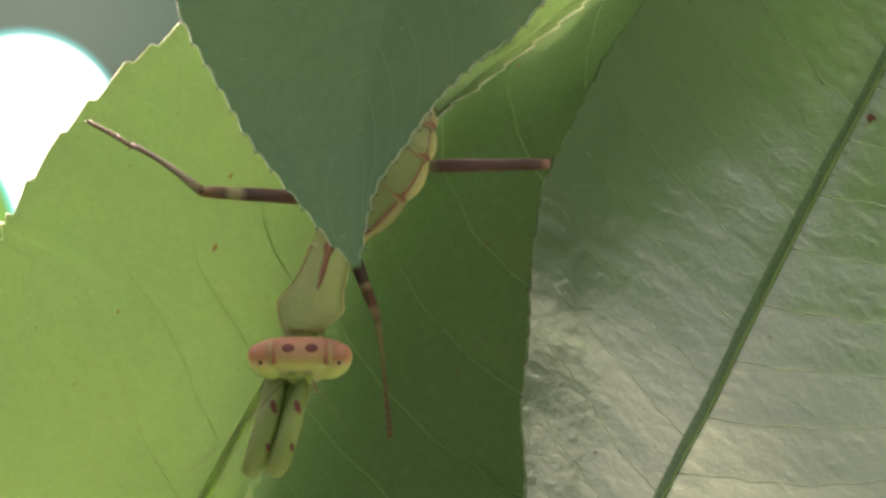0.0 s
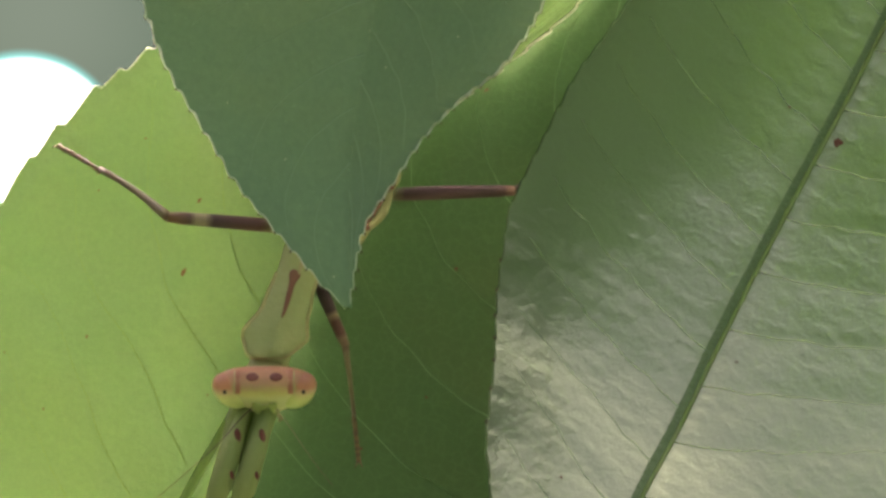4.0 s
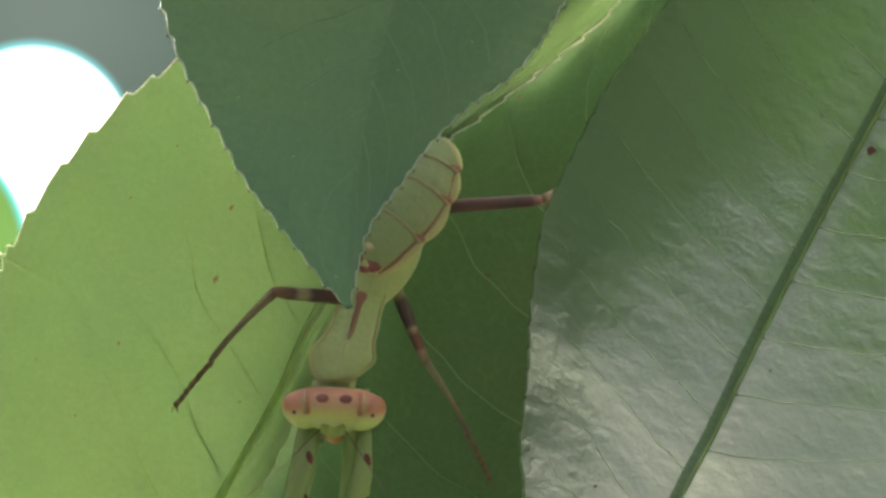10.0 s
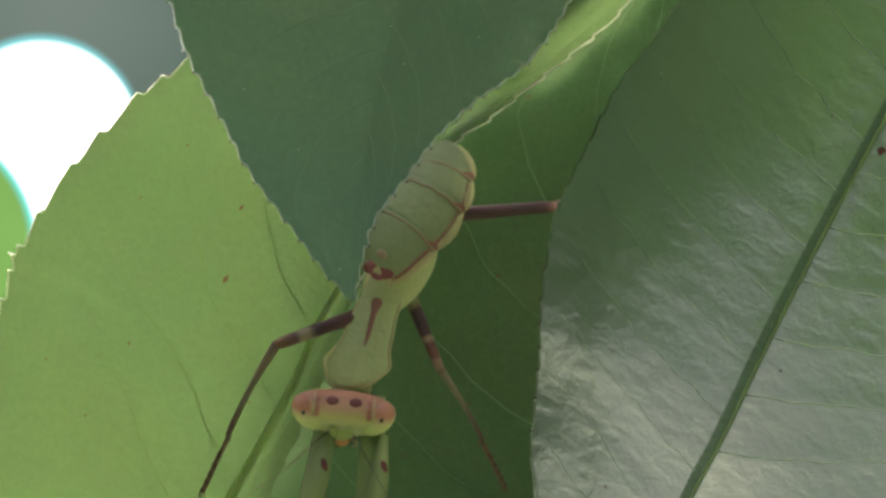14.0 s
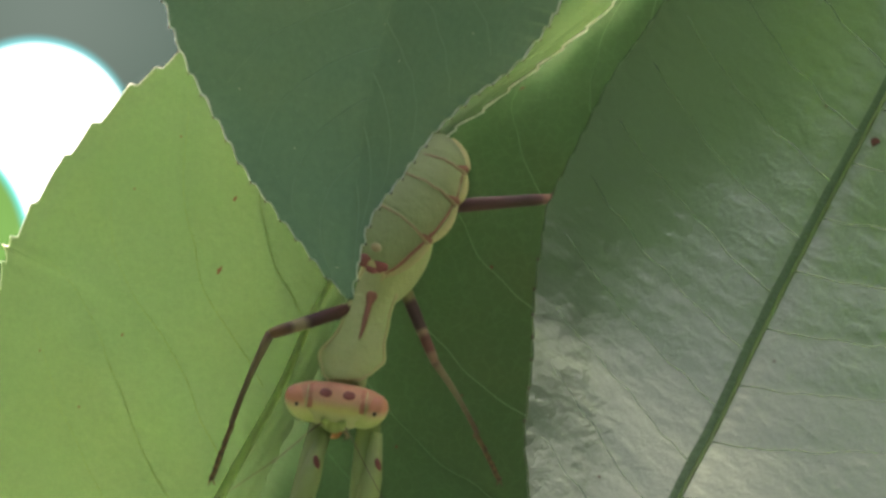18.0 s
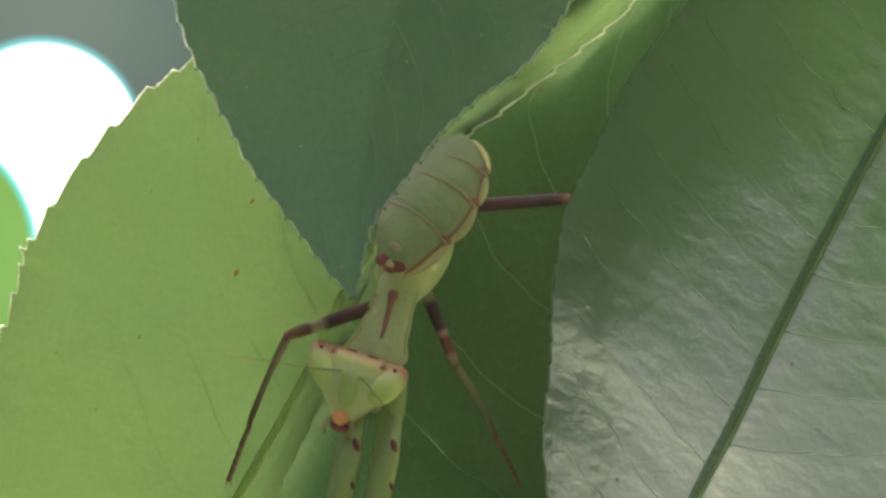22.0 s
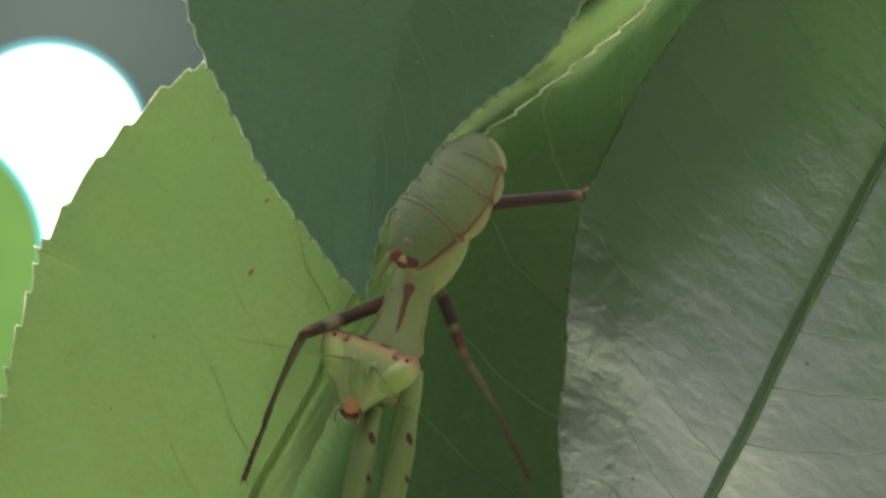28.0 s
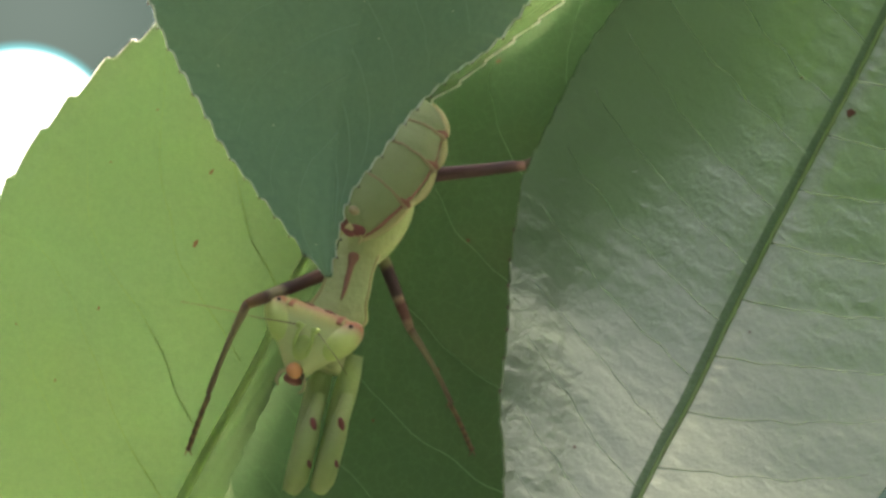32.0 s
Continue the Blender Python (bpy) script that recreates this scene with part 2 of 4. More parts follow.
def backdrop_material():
    """The far garden, out of focus, its light painted as emission: grey-green foliage, a gap of bright sky, a sunlit
    green patch, cyan fringes.
    """
    m = Nodes("far_garden_glow")
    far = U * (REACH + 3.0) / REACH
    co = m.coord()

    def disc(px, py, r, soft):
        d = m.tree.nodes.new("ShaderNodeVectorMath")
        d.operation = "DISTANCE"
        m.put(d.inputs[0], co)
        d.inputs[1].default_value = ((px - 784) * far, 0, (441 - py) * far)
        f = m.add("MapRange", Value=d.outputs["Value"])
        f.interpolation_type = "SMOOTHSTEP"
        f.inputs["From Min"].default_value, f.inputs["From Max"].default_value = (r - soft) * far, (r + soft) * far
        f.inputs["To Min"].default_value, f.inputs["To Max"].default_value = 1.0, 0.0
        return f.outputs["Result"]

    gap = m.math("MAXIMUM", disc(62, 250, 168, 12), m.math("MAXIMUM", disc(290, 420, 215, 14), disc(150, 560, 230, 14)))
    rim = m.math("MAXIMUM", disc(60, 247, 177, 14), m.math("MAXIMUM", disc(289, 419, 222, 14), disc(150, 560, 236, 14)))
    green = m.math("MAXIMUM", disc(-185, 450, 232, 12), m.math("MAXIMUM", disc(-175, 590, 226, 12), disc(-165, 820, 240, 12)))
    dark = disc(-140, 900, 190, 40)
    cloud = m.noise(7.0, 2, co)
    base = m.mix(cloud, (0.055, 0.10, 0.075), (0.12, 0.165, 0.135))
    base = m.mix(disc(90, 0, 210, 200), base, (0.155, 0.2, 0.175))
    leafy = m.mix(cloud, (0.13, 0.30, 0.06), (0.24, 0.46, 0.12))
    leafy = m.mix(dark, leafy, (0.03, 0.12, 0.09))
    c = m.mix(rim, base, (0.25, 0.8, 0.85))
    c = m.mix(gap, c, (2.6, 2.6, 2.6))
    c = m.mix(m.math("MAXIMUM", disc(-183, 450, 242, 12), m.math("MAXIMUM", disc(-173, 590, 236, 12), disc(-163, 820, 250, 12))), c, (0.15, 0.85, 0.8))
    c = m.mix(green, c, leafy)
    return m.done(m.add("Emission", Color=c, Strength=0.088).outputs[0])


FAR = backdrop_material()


# ---- building helpers ----
def at(px, py, y=0.0):
    """A place of the plan: across and down in plan units as seen from the lens, y in metres."""
    f = U * (REACH + y) / REACH
    return Vector(((px - 784) * f, y, EYE_Z + (441 - py) * f))


def part(name, bm, material, parent, label="", smooth=True):
    me = bpy.data.meshes.new(name)
    bm.to_mesh(me)
    bm.free()
    if smooth:
        me.polygons.foreach_set("use_smooth", [True] * len(me.polygons))
    me.materials.append(material)
    ob = new(name, me)
    ob.parent = parent
    return tagged(ob, label)


def spline(points, n):
    """n places along a smooth curve through the given points."""
    p = np.array(points, float)
    p = np.vstack([2 * p[0] - p[1], p, 2 * p[-1] - p[-2]])
    seg = np.linalg.norm(np.diff(p[1:-1], axis=0), axis=1)
    cum = np.concatenate([[0], np.cumsum(seg)])
    out = []
    for d in np.linspace(0, cum[-1], n):
        i = min(int(np.searchsorted(cum, d, "right")) - 1, len(seg) - 1)
        t = (d - cum[i]) / seg[i]
        a, b, c, e = p[i], p[i + 1], p[i + 2], p[i + 3]
        out.append(0.5 * (2 * b + (c - a) * t + (2 * a - 5 * b + 4 * c - e) * t * t + (3 * b - a - 3 * c + e) * t ** 3))
    return np.array(out)


def tube(bm, places, radii, sides=8, flat=1.0, up=(0, 1, 0)):
    """A closed tube along places; flat squeezes it along up."""
    places = [Vector(p) for p in places]
    rings = []
    for i, p in enumerate(places):
        d = (places[min(i + 1, len(places) - 1)] - places[max(i - 1, 0)]).normalized()
        b = Vector(up) - d * d.dot(Vector(up))
        b = b.normalized() if b.length > 1e-6 else d.orthogonal().normalized()
        a = d.cross(b)
        r = radii[i]
        r1, r2 = r if isinstance(r, tuple) else (r, r * flat)
        rings.append([bm.verts.new(p + a * r1 * math.cos(q) + b * r2 * math.sin(q)) for q in (2 * math.pi * j / sides for j in range(sides))])
    for r0, r1 in zip(rings, rings[1:]):
        for j in range(sides):
            bm.faces.new((r0[j], r0[(j + 1) % sides], r1[(j + 1) % sides], r1[j]))
    bm.faces.new(rings[0][::-1])
    bm.faces.new(rings[-1])
    bmesh.ops.recalc_face_normals(bm, faces=bm.faces[:])
    return bm


def egg(bm, centre, radii, turn=(0, 0, 0), u=16, v=12):
    m = Matrix.LocRotScale(centre, Euler([radians(a) for a in turn]), radii)
    bmesh.ops.create_uvsphere(bm, u_segments=u, v_segments=v, radius=1.0, matrix=m)
    return bm


class Leaf:
    """A leaf: midrib through spine (across, down, y), half widths by the share of its length, and how its halves lie in depth."""

    def __init__(self, spine, left, right, lean=(0.0, 0.0), curl=(0.0, 0.0), tooth=7.0, pitch=42.0, veins=11, sweep=0.16,
                 quilt=4.0, wave=0.0006, seed=1, rows=260, cols=18, groove=0.0, bow=0.06, flute=0.11, fine=1.0):
        self.fine = fine
        self.groove, self.bow, self.flute = groove, bow, flute
        self.rows, self.cols = rows, cols
        self.sp = spline(spine, rows)
        d = np.gradient(self.sp[:, :2], axis=0)
        d /= np.linalg.norm(d, axis=1)[:, None]
        self.dir, self.side = d, np.stack([d[:, 1], -d[:, 0]], 1)       # side: to the left of the growth
        self.s = np.linspace(0, 1, rows)
        self.w = {}
        for sg, table in ((-1, left), (1, right)):
            k = np.interp(self.s, [a for a, b in table], [b for a, b in table])
            ker = np.hanning(13)
            ks = np.convolve(np.pad(k, 6, "edge"), ker / ker.sum(), "valid")
            self.w[sg] = np.where(self.s > 0.97, k, ks)
        self.lean, self.curl, self.tooth, self.pitch = lean, curl, tooth, pitch
        self.veins, self.sweep, self.quilt, self.wave, self.seed = veins, sweep, quilt, wave, seed
        self.length = float(np.linalg.norm(np.diff(self.sp[:, :2], axis=0), axis=1).sum())
        self.rng = random.Random(seed)

    def place(self, s, v, lift=0.0):
        """The place at the share s of the length and v across (-1 left edge, 1 right edge)."""
        i = min(max(s, 0), 1) * (self.rows - 1)
        f = lambda a: a[int(i)] + (a[min(int(i) + 1, self.rows - 1)] - a[int(i)]) * (i - int(i))
        c, side = f(self.sp), f(self.side)
        sg = -1 if v < 0 else 1
        q = abs(v)
        w = f(self.w[sg]) * q
        k = 0 if sg < 0 else 1
        y = c[2] + (self.lean[k] * q + self.curl[k] * q * q) * f(self.w[sg]) / self.w[sg].max()
        ph = (s - self.sweep * q - self.bow * q * q) * self.veins + (0.5 if sg > 0 else 0.0)
        y -= self.quilt * U * abs(math.sin(math.pi * ph)) * min(1, 4 * q) * (1.15 - q) 
        if q < self.flute:
            y += self.groove * U * 0.5 * (1 + math.cos(math.pi * q / self.flute))
        y += self.wave * min(1, f(self.w[sg]) / 150) * noise.noise(Vector((s * 5 + self.seed, v * 2.2, self.seed * 0.7)))
        x2 = c[:2] + side * w * (1 if sg < 0 else -1)
        return x2, y

    def spot(self, s, v, lift=0.0):
        p, y = self.place(s, v)
        return at(p[0], p[1], y - lift)

    def edge(self, s, sg):
        """Saw-toothed rim: how far the edge stands out, and how far it is drawn towards the tip."""
        ph = (s * self.length / self.pitch + self.seed * 0.37) % 1.0
        n = 0.75 + 0.5 * noise.noise(Vector((s * 40, sg * 3.0, self.seed)))
        return self.tooth * (self.fine if sg > 0 else 1.0) * n * (ph ** 1.4), 0.0

    def blade(self, name, parent, label="", skin=None):
        bm = bmesh.new()
        grid = []
        vs = [-1 + i / self.cols for i in range(2 * self.cols + 1)]
        vs = [-1.0, -0.992, *vs[1:-1], 0.992, 1.0]
        for i in range(self.rows):
            s = self.s[i]
            row = []
            for v in vs:
                p, y = self.place(s, v)
                q = abs(v)
                if q > 0.85:
                    sg = -1 if v < 0 else 1
                    out, _ = self.edge(s, sg)
                    fade = (q - 0.85) / 0.15
                    p = p + self.side[i] * (out * fade * (1 if sg < 0 else -1))
                row.append(bm.verts.new(at(p[0], p[1], y)))
            grid.append(row)
        for a, b in zip(grid, grid[1:]):
            for j in range(len(vs) - 1):
                bm.faces.new((a[j], a[j + 1], b[j + 1], b[j]))
        bmesh.ops.remove_doubles(bm, verts=bm.verts[:], dist=1e-7)
        for e in bm.edges:
            if e.is_boundary:
                e.smooth = False
        ob = part(name, bm, skin or LEAF, parent, label)
        thick = ob.modifiers.new("thickness", "SOLIDIFY")
        ob.data.materials.append(EDGE)
        thick.thickness, thick.offset, thick.material_offset_rim = 0.00022, -1.0, 1
        self.ob = ob
        return ob

    def strip(self, name, sv, radii, material, lift, label="", sides=6, flat=0.7):
        """A fine raised line over the blade along (s, v) pairs."""
        return part(name, tube(bmesh.new(), [self.spot(s, v, lift) for s, v in sv], radii, sides, flat), material, self.ob, label)

    def midrib(self, r0, r1, lift, s0=0.0, s1=0.985, label="pale raised midrib", skin=None, flat=0.7):
        n = 70
        ss = np.linspace(s0, s1, n)
        self.strip("midrib", [(float(s), 0.0) for s in ss], [(r0 + (r1 - r0) * i / n) * U for i in range(n)], skin or RIB, lift, label, 10, flat)

    def side_veins(self, r, lift, reach=0.9, first=0.05, last=0.93, sides=(-1, 1), skin=None, flat=0.7):
        for sg in sides:
            for k in range(self.veins + 2):
                s0 = (k - (0.5 if sg > 0 else 0.0)) / self.veins
                if not first < s0 < last:
                    continue
                sv = []
                wob = self.rng.random() * 50
                for j in range(26):
                    q = reach * j / 25
                    s = s0 + self.sweep * q + self.bow * q * q + 0.0045 * noise.noise(Vector((q * 9 + wob, sg, 0))) * min(1, 5 * q)
                    if s > 0.99:
                        break
                    sv.append((s, q * sg if q else 1e-4 * sg))
                if len(sv) > 4:
                    m = len(sv)
                    self.strip("vein", sv, [r * U * (1 - 0.72 * i / m) for i in range(m)], skin or VEIN, lift, flat=flat)

    def rim(self, sg, r, s0, s1, label="pale cartilage rim", end=1.0, skin=None):
        """The pale, thickened edge that follows the teeth; end: its width at the far end, as a share."""
        n = int((s1 - s0) * self.length / 2.5)
        pts, rad = [], []
        for i in range(n):
            s = s0 + (s1 - s0) * i / n
            p, y = self.place(s, sg * 0.999)
            j = min(int(s * (self.rows - 1) + 0.5), self.rows - 1)
            out, _ = self.edge(self.s[j], sg)
            s_side = self.side[j]
            p = p + s_side * (out * (1 if sg < 0 else -1))
            pts.append(at(p[0], p[1], y - 0.00002))
            rad.append(r * U * (1 + (end - 1) * i / n) * (0.8 + 0.7 * noise.noise(Vector((s * 60, sg, 3)))))
        part("rim", tube(bmesh.new(), pts, rad, 5), skin or RIM, self.ob, label)

    def glands(self, sg, s0, s1, r):
        """A dark gland on the point of every tooth."""
        n = int(self.length / self.pitch)
        base = None
        for k in range(n + 1):
            s = (k + 0.97 - self.seed * 0.37) * self.pitch / self.length
            if not s0 < s < s1:
                continue
            p, y = self.place(s, sg * 0.999)
            j = min(int(s * (self.rows - 1) + 0.5), self.rows - 1)
            p = p + self.side[j] * ((self.tooth * 0.9 + 1) * (1 if sg < 0 else -1))
            if base is None:
                base = part("gland", egg(bmesh.new(), (0, 0, 0), (r * U, r * U, r * 1.3 * U), u=8, v=6), GLAND, self.ob, "dark tooth gland")
                ob = base
            else:
                ob = new("gland", base.data)
                ob.parent = self.ob
                tagged(ob, "dark tooth gland")
            ob.location = at(p[0], p[1], y - 0.00005)

    def find(self, px, py):
        """The share of the length and the place across that lie nearest to a place of the plan."""
        best = None
        for i in range(0, self.rows, 2):
            for j in range(-19, 20):
                p, _ = self.place(self.s[i], j / 20)
                d = (p[0] - px) ** 2 + (p[1] - py) ** 2
                if best is None or d < best[0]:
                    best = (d, self.s[i], j / 20)
        return best[1:]

    def blot(self, name, s, v, r, material, label, stretch=1.0):
        """A small flat stain that lies on the blade."""
        bm = bmesh.new()
        c = self.spot(s, v, 0.00006)
        ring = []
        for j in range(14):
            a = 2 * math.pi * j / 14
            k = r * (0.8 + 0.45 * noise.noise(Vector((math.cos(a) * 1.3, math.sin(a) * 1.3, s * 90))))
            du = k * math.cos(a) * stretch / self.length
            w = self.w[-1 if v < 0 else 1][int(s * (self.rows - 1))]
            ring.append(bm.verts.new(self.spot(s + du, v + k * math.sin(a) / w, 0.00006)))
        top = bm.verts.new(c + Vector((0, -0.00002, 0)))
        for j in range(14):
            bm.faces.new((ring[j], ring[(j + 1) % 14], top))
        part(name, bm, material, self.ob, label)


def thing(name, label, category, place=None):
    ob = new(name)
    if place is not None:
        ob.location = place
    ob.empty_display_size = 0.005
    return tagged(ob, label, category)


# ---- setting ----
bm = bmesh.new()
bmesh.ops.create_grid(bm, x_segments=40, y_segments=40, size=40.0)
ground = part("ground", bm, EARTH, None, "dark shaded garden soil with low green growth")
tagged(ground, category="ground", kind="structure")
# self-lit sheet that carries the painted garden and sky
bm = bmesh.new()
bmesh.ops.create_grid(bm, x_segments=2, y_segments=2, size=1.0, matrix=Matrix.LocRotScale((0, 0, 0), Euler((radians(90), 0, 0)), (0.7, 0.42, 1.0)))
backdrop = part("backdrop", bm, FAR, None, "glowing sheet painted with blurred grey-green garden foliage and a bright gap of sky")
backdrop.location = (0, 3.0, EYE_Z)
tagged(backdrop, category="backdrop", kind="structure")


# unseen ring added behind the lens to block low sky and darken reflections
bm = bmesh.new()
ring = [(math.sin(radians(a)) * 2.0, -math.cos(radians(a)) * 2.0 - 0.2) for a in range(-125, 126, 5)]
for z0, z1 in ((-0.05, 1.2), (1.2, 2.1), (2.1, 2.9)):
    lower, upper = ([bm.verts.new((x * (1 + 0.04 * noise.noise(Vector((x * 2, y * 2, z)))), y, z + (0.25 * noise.noise(Vector((x * 3, y * 3, 0))) if z > 2.5 else 0))) for x, y in ring] for z in (z0, z1))
    for i in range(len(ring) - 1):
        bm.faces.new((lower[i], lower[i + 1], upper[i + 1], upper[i]))
hedge = part("shade_hedge", bm, HEDGE, None, "unseen dark hedge added to dim the leaves' reflections")
tagged(hedge, category="hedge", kind="structure")

# ---- the shrub whose leaves stand upright ----
shrub = thing("leafy_shrub", "upright shrub shoot with broad glossy saw-toothed green leaves", "shrub", None)

left_leaf = Leaf([(180, 1400, 0.010), (330, 1010, 0.008), (400, 860, 0.0075), (500, 680, 0.0065), (560, 545, 0.006), (640, 415, 0.0055), (775, 245, 0.0045), (1040, 0, 0.0025), (1230, -230, 0.0025)],
                 [(0, 5), (0.06, 150), (0.14, 350), (0.22, 440), (0.30, 492), (0.40, 545), (0.48, 520), (0.56, 470), (0.70, 380), (0.85, 230), (0.95, 80), (1, 0)],
                 [(0, 5), (0.06, 60), (0.14, 100), (0.24, 74), (0.30, 58), (0.38, 48), (0.46, 42), (0.54, 22), (0.64, 10), (0.695, 4), (0.703, 14), (0.78, 22), (0.86, 36), (0.95, 25), (1, 0)],
                 lean=(-0.001, 0.001), curl=(0.003, 0.0), tooth=15, fine=0.45, pitch=56, veins=13, sweep=0.17, quilt=2.0, seed=2)
left_leaf.blade("leaf", shrub, "bright yellow-green leaf with light shining through it", YOUNG)
left_leaf.midrib(13, 4, 0.0, s1=0.62, skin=YOUNG_RIB, flat=0.35)
left_leaf.side_veins(1.35, 0.0, first=0.1, last=0.75, sides=(-1,), skin=DULL)
left_leaf.rim(1, 2.5, 0.52, 0.9)
left_leaf.rim(-1, 0.9, 0.15, 0.75)

back_leaf = Leaf([(900, 1450, 0.012), (980, 1050, 0.0105), (1050, 700, 0.0092), (1110, 400, 0.0070), (1180, 150, 0.0050), (1270, -100, 0.0042), (1380, -350, 0.0045)],
                 [(0, 5), (0.08, 260), (0.2, 520), (0.33, 590), (0.40, 560), (0.56, 450), (0.66, 350), (0.71, 232), (0.79, 132), (0.85, 90), (0.95, 40), (1, 0)],
                 [(0, 5), (0.1, 150), (0.2, 240), (0.33, 300), (0.45, 260), (0.55, 225), (0.66, 190), (0.74, 150), (0.84, 80), (0.92, 30), (1, 0)],
                 lean=(0.001, -0.0055), curl=(0.001, 0.0), veins=11, sweep=0.05, quilt=5.0, wave=0.0002, seed=5, bow=0.15)
back_leaf.blade("leaf", shrub, "dark green shaded leaf with pale net veins", SHADED)
back_leaf.midrib(14, 6, 0.0)
back_leaf.side_veins(1.5, 0.00003, first=0.08, last=0.9, sides=(-1,), skin=NETTED)

# added leaf, nearly hidden behind the others, shaped to shade them
shade_leaf = Leaf([(700, 1500, 0.024), (760, 1050, 0.025), (830, 700, 0.026), (900, 420, 0.027), (945, 230, 0.028), (975, 70, 0.029), (990, -50, 0.030)],
                  [(0, 5), (0.1, 330), (0.25, 470), (0.5, 430), (0.66, 450), (0.76, 480), (0.86, 490), (0.94, 410), (0.98, 200), (1, 0)],
                  [(0, 5), (0.1, 200), (0.3, 270), (0.6, 260), (0.8, 240), (0.92, 130), (1, 0)], veins=10, seed=8, rows=120, cols=8)
shade_leaf.blade("leaf", shrub, "broad dark green leaf added behind the others to shade them", SHADED)
shade_leaf.midrib(14, 6, 0.0)

# unseen leaf added above the view to keep sun off the hanging leaf
upper_shade_leaf = Leaf([(1240, -600, 0.008), (1150, -550, 0.006), (1000, -470, 0.004), (600, -310, 0.004), (150, -160, 0.005)],
                  [(0, 5), (0.15, 240), (0.4, 430), (0.6, 440), (0.75, 350), (0.9, 110), (1, 0)],
                  [(0, 5), (0.15, 200), (0.4, 340), (0.7, 330), (0.9, 170), (1, 0)], veins=10, seed=6, rows=120, cols=8)
upper_shade_leaf.blade("leaf", shrub, "unseen broad green leaf added above to shade the others")
upper_shade_leaf.midrib(14, 6, 0.0)

right_leaf = Leaf([(985, 1330, -0.0243), (1125, 1040, -0.0183), (1203, 880, -0.0146), (1272, 750, -0.0113), (1334, 620, -0.0089), (1404, 480, -0.0071), (1482, 330, -0.0058), (1598, 110, -0.0047), (1770, -240, -0.003), (1830, -380, -0.002)],
                  [(0, 5), (0.08, 105), (0.16, 196), (0.25, 290), (0.31, 341), (0.45, 438), (0.58, 442), (0.70, 412), (0.85, 270), (0.95, 110), (1, 0)],
                  [(0, 5), (0.08, 90), (0.16, 190), (0.31, 360), (0.45, 430), (0.58, 440), (0.70, 410), (0.85, 270), (0.95, 110), (1, 0)],
                  lean=(0.0035, -0.0025), curl=(-0.0045, 0.0), tooth=5, pitch=46, veins=17, sweep=0.055, quilt=2.4, wave=0.0003, seed=11, groove=5, bow=0.04, flute=0.085, cols=30)
right_leaf.blade("leaf", shrub, "glossy dark green leaf with sky sheen and raised veins", GLOSSY)
right_leaf.midrib(23, 15, -0.00008, skin=MATTE, flat=0.16, label="broad dull green midrib")
right_leaf.midrib(3.6, 2.8, 0.00013, skin=YOUNG_RIB, label="pale ridge along the midrib")
right_leaf.side_veins(1.7, 0.0, first=0.1, last=0.9, skin=SHEEN, flat=0.5)
right_leaf.glands(-1, 0.26, 0.42, 2.4)

bm = bmesh.new()
tube(bm, [at(p, q, 0.02) for p, q in ((620, 1900), (640, 2600), (600, 9000), (620, 38400))], [0.0016, 0.0022, 0.005, 0.009], 12)
part("stem", bm, BARK, shrub, "brown woody stem")
for lf in (left_leaf, back_leaf, shade_leaf, right_leaf):
    b = lf.sp[0]
    pts = spline([(b[0], b[1], b[2]), ((b[0] + 620) / 2 + 30, b[1] + 220, (b[2] + 0.02) / 2), (622, 1950, 0.02)], 14)
    part("petiole", tube(bmesh.new(), [at(p[0], p[1], p[2]) for p in pts], [0.0007 + 0.0003 * i / 13 for i in range(14)], 10), RIB, lf.ob, "green leaf stalk")
# added shoot, out of view, that holds the leaf above
pts = spline([(1240, -600, 0.008), (1500, -720, 0.011), (1900, -800, 0.02), (2200, -500, 0.04), (2300, 600, 0.05), (1500, 3000, 0.04), (640, 4200, 0.02)], 24)
part("side_shoot", tube(bmesh.new(), [at(*p) for p in pts], [0.0006 + 0.00005 * i for i in range(24)], 10), BARK, shrub, "unseen brown side shoot added to carry the upper shade leaf")

# ---- the twig that hangs in from above ----
twig = thing("hanging_twig", "hanging twig with one dark green saw-toothed leaf", "twig")
top_leaf = Leaf([(800, -570, -0.016), (752, -250, -0.0145), (695, 0, -0.0125), (660, 140, -0.0115), (636, 300, -0.0105), (621, 527, -0.010)],
                [(0, 5), (0.08, 190), (0.2, 390), (0.35, 445), (0.52, 440), (0.57, 414), (0.62, 376), (0.69, 314), (0.775, 230), (0.835, 176), (0.91, 98), (0.96, 48), (1, 0)],
                [(0, 5), (0.08, 180), (0.2, 300), (0.35, 320), (0.52, 270), (0.625, 192), (0.715, 128), (0.79, 82), (0.82, 62), (0.86, 35), (0.89, 20), (0.95, 9), (1, 0)],
                lean=(0.009, -0.003), curl=(0.0, 0.0), tooth=8, fine=1.3, pitch=31, veins=11, sweep=0.22, bow=0.03, quilt=1.5, wave=0.0002, seed=3, rows=360)
# left and right are as seen along the growth; this leaf grows downwards
top_leaf.w = {-1: top_leaf.w[1], 1: top_leaf.w[-1]}
top_leaf.blade("leaf", twig, "dark blue-green leaf with pale saw-toothed rim", TEAL)
top_leaf.midrib(2.0, 1.0, -0.00002, flat=0.4, skin=TEAL, label="faint raised midrib")
top_leaf.side_veins(1.4, 0.00001, reach=0.8, first=0.1, last=0.85, skin=FAINT)
top_leaf.rim(1, 3.2, 0.3, 0.995, end=0.25, skin=BRIGHT_RIM)
top_leaf.rim(-1, 3.0, 0.3, 0.995, end=0.4, skin=BRIGHT_RIM)
